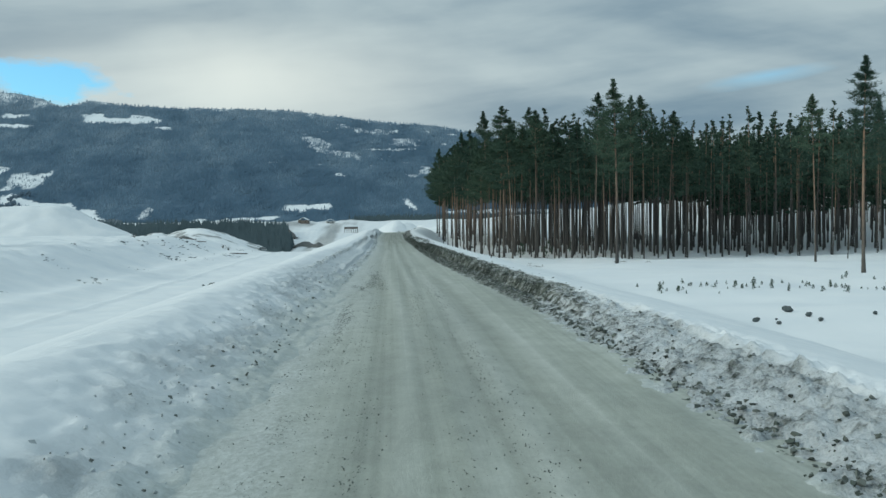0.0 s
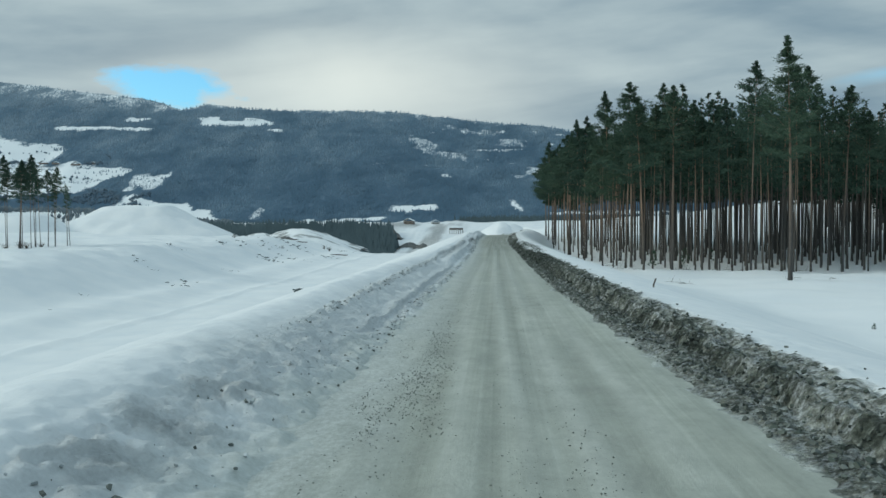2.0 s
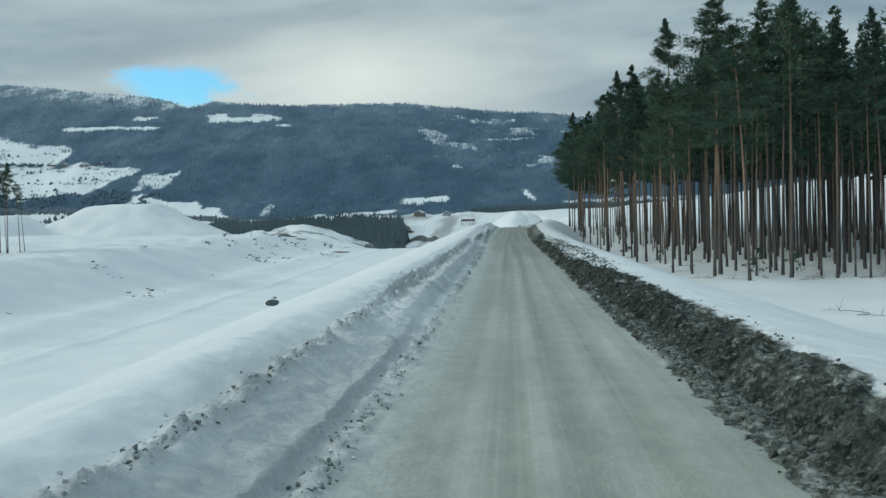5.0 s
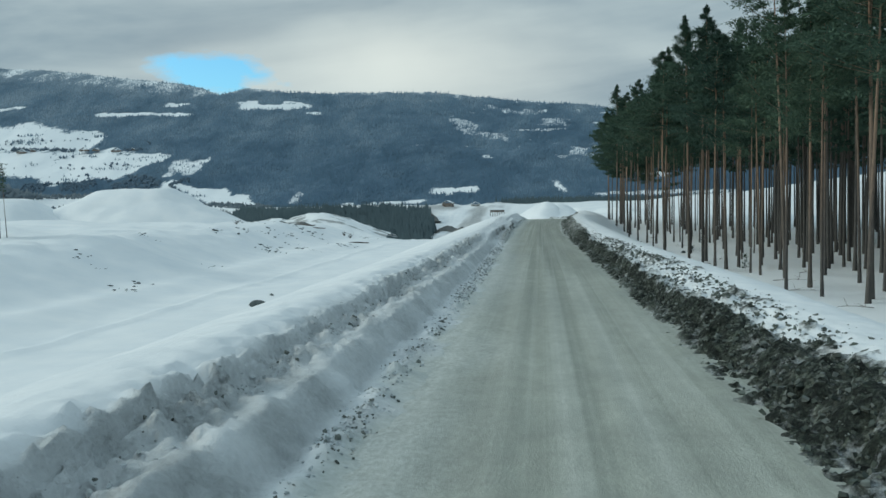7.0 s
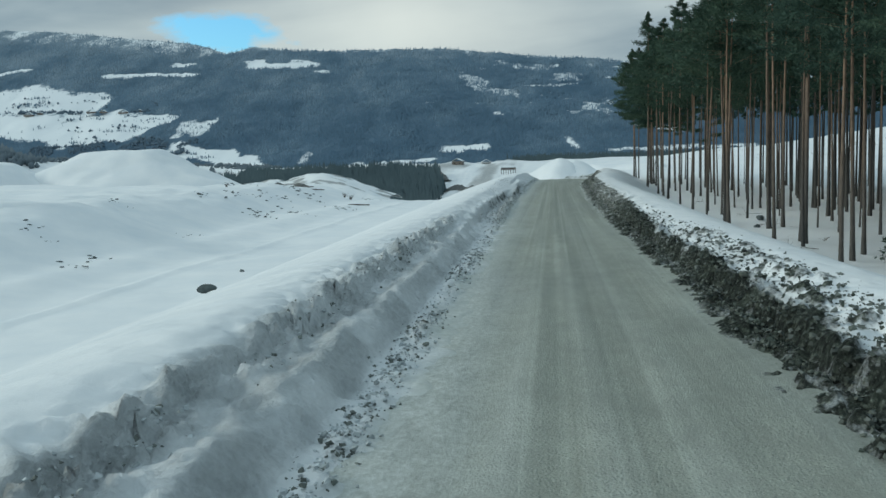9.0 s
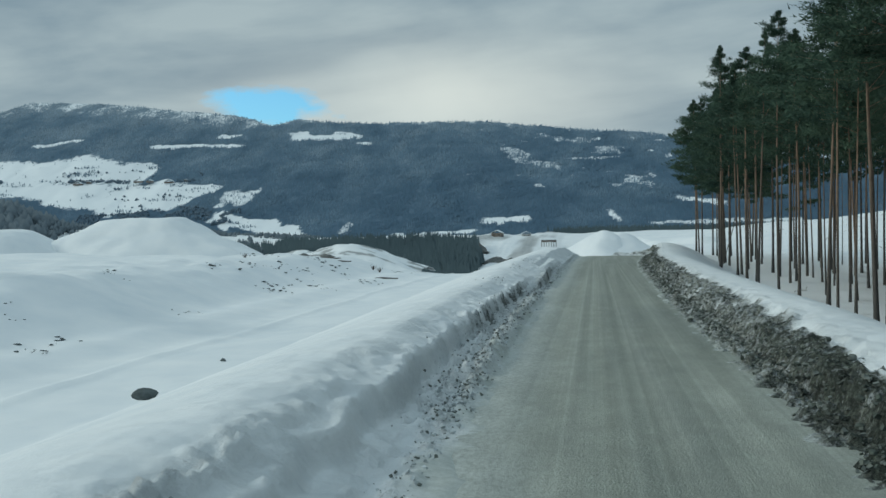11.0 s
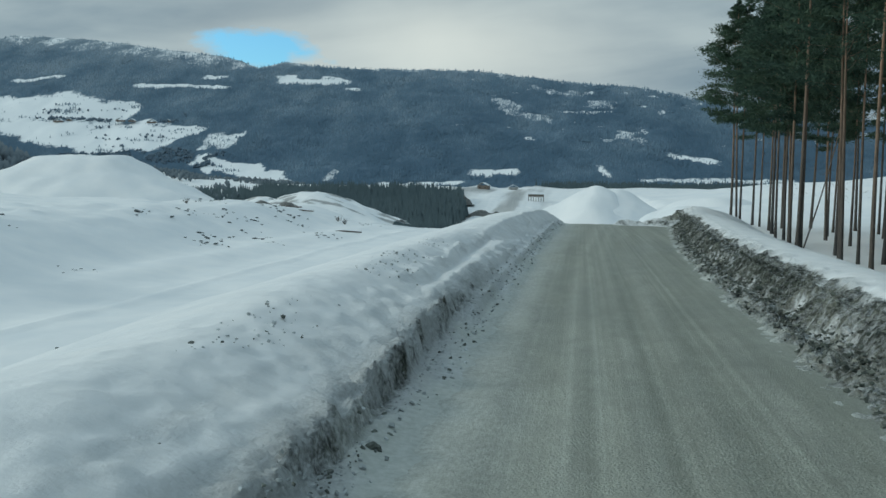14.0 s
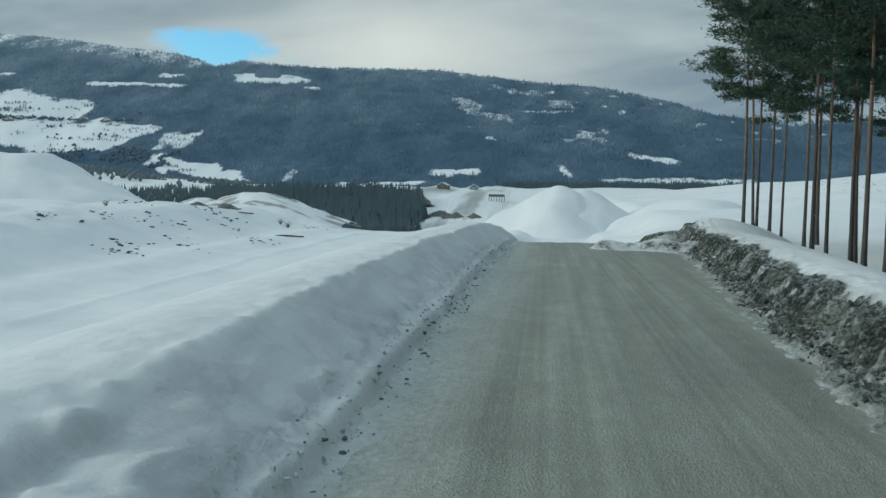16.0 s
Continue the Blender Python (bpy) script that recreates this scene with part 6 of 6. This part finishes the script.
def house(x, y, w, d, h, mat, label, turn=0, open_front=False, z=None):
    ob = thing("house" if not open_front else "open_shed", None, label, "building", "buildings in the valley", m=pose(x, y, (snow_at(x, y) if z is None else z) - 0.3, 0, 0, turn))
    rise = w * 0.24
    if open_front:
        for i in range(7):
            px = -w / 2 + i * w / 6
            part("post", bm_mesh("post", box(px - 0.4, px + 0.4, -d / 2, -d / 2 + 0.8, 0, h), mat), ob)
        part("beam", bm_mesh("beam", box(-w / 2 - 0.3, w / 2 + 0.3, -d / 2 - 0.05, -d / 2 + 0.6, h - 2.6, h), mat), ob)
        part("roof", bm_mesh("roof", box(-w / 2 - 0.6, w / 2 + 0.6, -d / 2 - 0.6, d / 2 + 0.6, h, h + 0.6), ROOF_SNOW), ob, "flat snow-covered roof")
        return
    part("wall", bm_mesh("wall", box(-w / 2, w / 2, -d / 2, d / 2, 0, h), mat), ob)
    part("roof", bm_mesh("roof", gable(w, d, h, rise, 0.6, 0.5), ROOF_SNOW), ob, "snow-covered pitched roof")
    for i in (-1, 1):
        part("window", bm_mesh("window", box(i * w * 0.25 - 0.7, i * w * 0.25 + 0.7, -d / 2 - 0.06, -d / 2 + 0.02, h * 0.35, h * 0.35 + 1.3), GLASS), ob)
    part("door", bm_mesh("door", box(-0.6, 0.6, -d / 2 - 0.07, -d / 2 + 0.02, 0.2, 2.4), WALL_BROWN), ob)


house(-54, 1175, 17, 9, 8, WALL_BROWN, "tall brown open-sided shed with a snowy roof", 4, True)
house(-127, 915, 11, 8, 4, WALL_PALE, "low pale shed with a snow-covered roof", 20)
house(-126, 1278, 14, 9, 5, WALL_BROWN, "dark wooden farmhouse with a snow-covered roof", -12)
house(-90, 1300, 12, 8, 4.5, WALL_PALE, "pale house with a snow-covered roof", 10)
for x, y, t in ((330, 1500, 10), (365, 1490, -20), (395, 1515, 5), (470, 1560, 30)):
    house(x, y, 13, 9, 5, WALL_PALE if t > 0 else WALL_BROWN, "house at the mountain's foot with a snow-covered roof", t)


for x, z, w in ((-1725, 197, 34), (-1690, 202, 16), (-1508, 200, 30), (-1465, 199, 22), (-1390, 194, 34), (-1335, 197, 18)):
    house(x, slope_y(z) - 14, w, 10, 5, WALL_BROWN, "long dark farm building on the snowy mountain fields", -3, z=z - 4)


def earth_mound(x, y, w, h, k):
    a = np.linspace(-1.1, 1.1, 34)
    U, Vv = np.meshgrid(a, a)
    r = np.sqrt(U ** 2 + Vv ** 2) + 0.16 * fbm(U * 3 + k, Vv * 3, 3, k)
    Z = snow_at(x, y) - 1 + (h + 1) * np.clip(1 - r, 0, 1) + 0.2 * fbm(U * 8, Vv * 8, 3, k)
    thing("earth_mound", np_mesh("earth_mound", np.stack([x + U * w, y + Vv * w, Z], -1).reshape(-1, 3), grid_faces(34, 34), EARTH_M),
          "bare dark mound of earth on snowy ground", "earth mound", "earth mounds")


def shrub(seed, h):
    """A bare bush: many thin stems fanning out of one root."""
    g = np.random.default_rng(seed)
    vs, fs, k = [], [], 0
    for i in range(46):
        a, lean = g.random() * 6.28, g.uniform(0.1, 0.75)
        out = np.array([np.cos(a), np.sin(a), 0]) * lean
        ll = h * g.uniform(0.6, 1.1)
        p = np.array([[0, 0, -0.2], [0, 0, 0.3 * ll] + 0.35 * ll * out, [0, 0, 0.62 * ll] + 0.8 * ll * out, [0, 0, 0.9 * ll] + ll * out * 1.1])
        p[1:] += g.normal(0, 0.05 * h, (3, 3))
        v, f = tube(p, np.array([0.03, 0.024, 0.016, 0.008]) * h / 2, 3)
        vs.append(v), fs.append(f + k)
        k += len(v)
    return np_mesh("shrub", np.concatenate(vs), np.concatenate(fs), TWIG_M)


SHRUBS = [shrub(71, 2.4), shrub(72, 3.0)]
for i, (x, y, k) in enumerate(((-84, 459, 1.0), (-87, 461, 0.8), (-128, 254, 0.9), (-131, 256, 1.0), (-134, 254, 0.8), (-126, 258, 0.7), (-112, 392, 0.8))):
    thing("shrub", SHRUBS[i % 2], "bare leafless bush standing in the snow", "shrub", "bare bushes", m=pose(x, y, snow_at(x, y) - 0.1, 0, 0, 50 * i) @ Matrix.Scale(k, 4))


def log_mesh(length, r):
    t = np.linspace(0, 1, 7)
    v, f = tube(np.stack([0.12 * np.sin(5 * t), 0.08 * np.cos(4 * t), (t - 0.5) * length], -1), r * (1 - 0.3 * t), 8)
    return np_mesh("log", v[:, [2, 1, 0]], f, TWIG_M)


LOG = log_mesh(8.0, 0.28)
for x, y, a in ((-103.5, 458, 4), (-98, 455, -8), (-72, 420, 10)):
    thing("log", LOG, "dark log lying on the snowy spoil heap", "log", "logs on the heap", m=pose(x, y, snow_at(x, y) + 0.25, 0, 0, a))
earth_mound(-116, 462, 7, 1.8, 5)
earth_mound(-108, 466, 5, 1.2, 6)
earth_mound(-100, 1026, 14, 6, 1)
earth_mound(-84, 1015, 11, 5, 2)
earth_mound(-66, 1010, 9, 4, 3)
earth_mound(-127, 1100, 10, 9, 4)
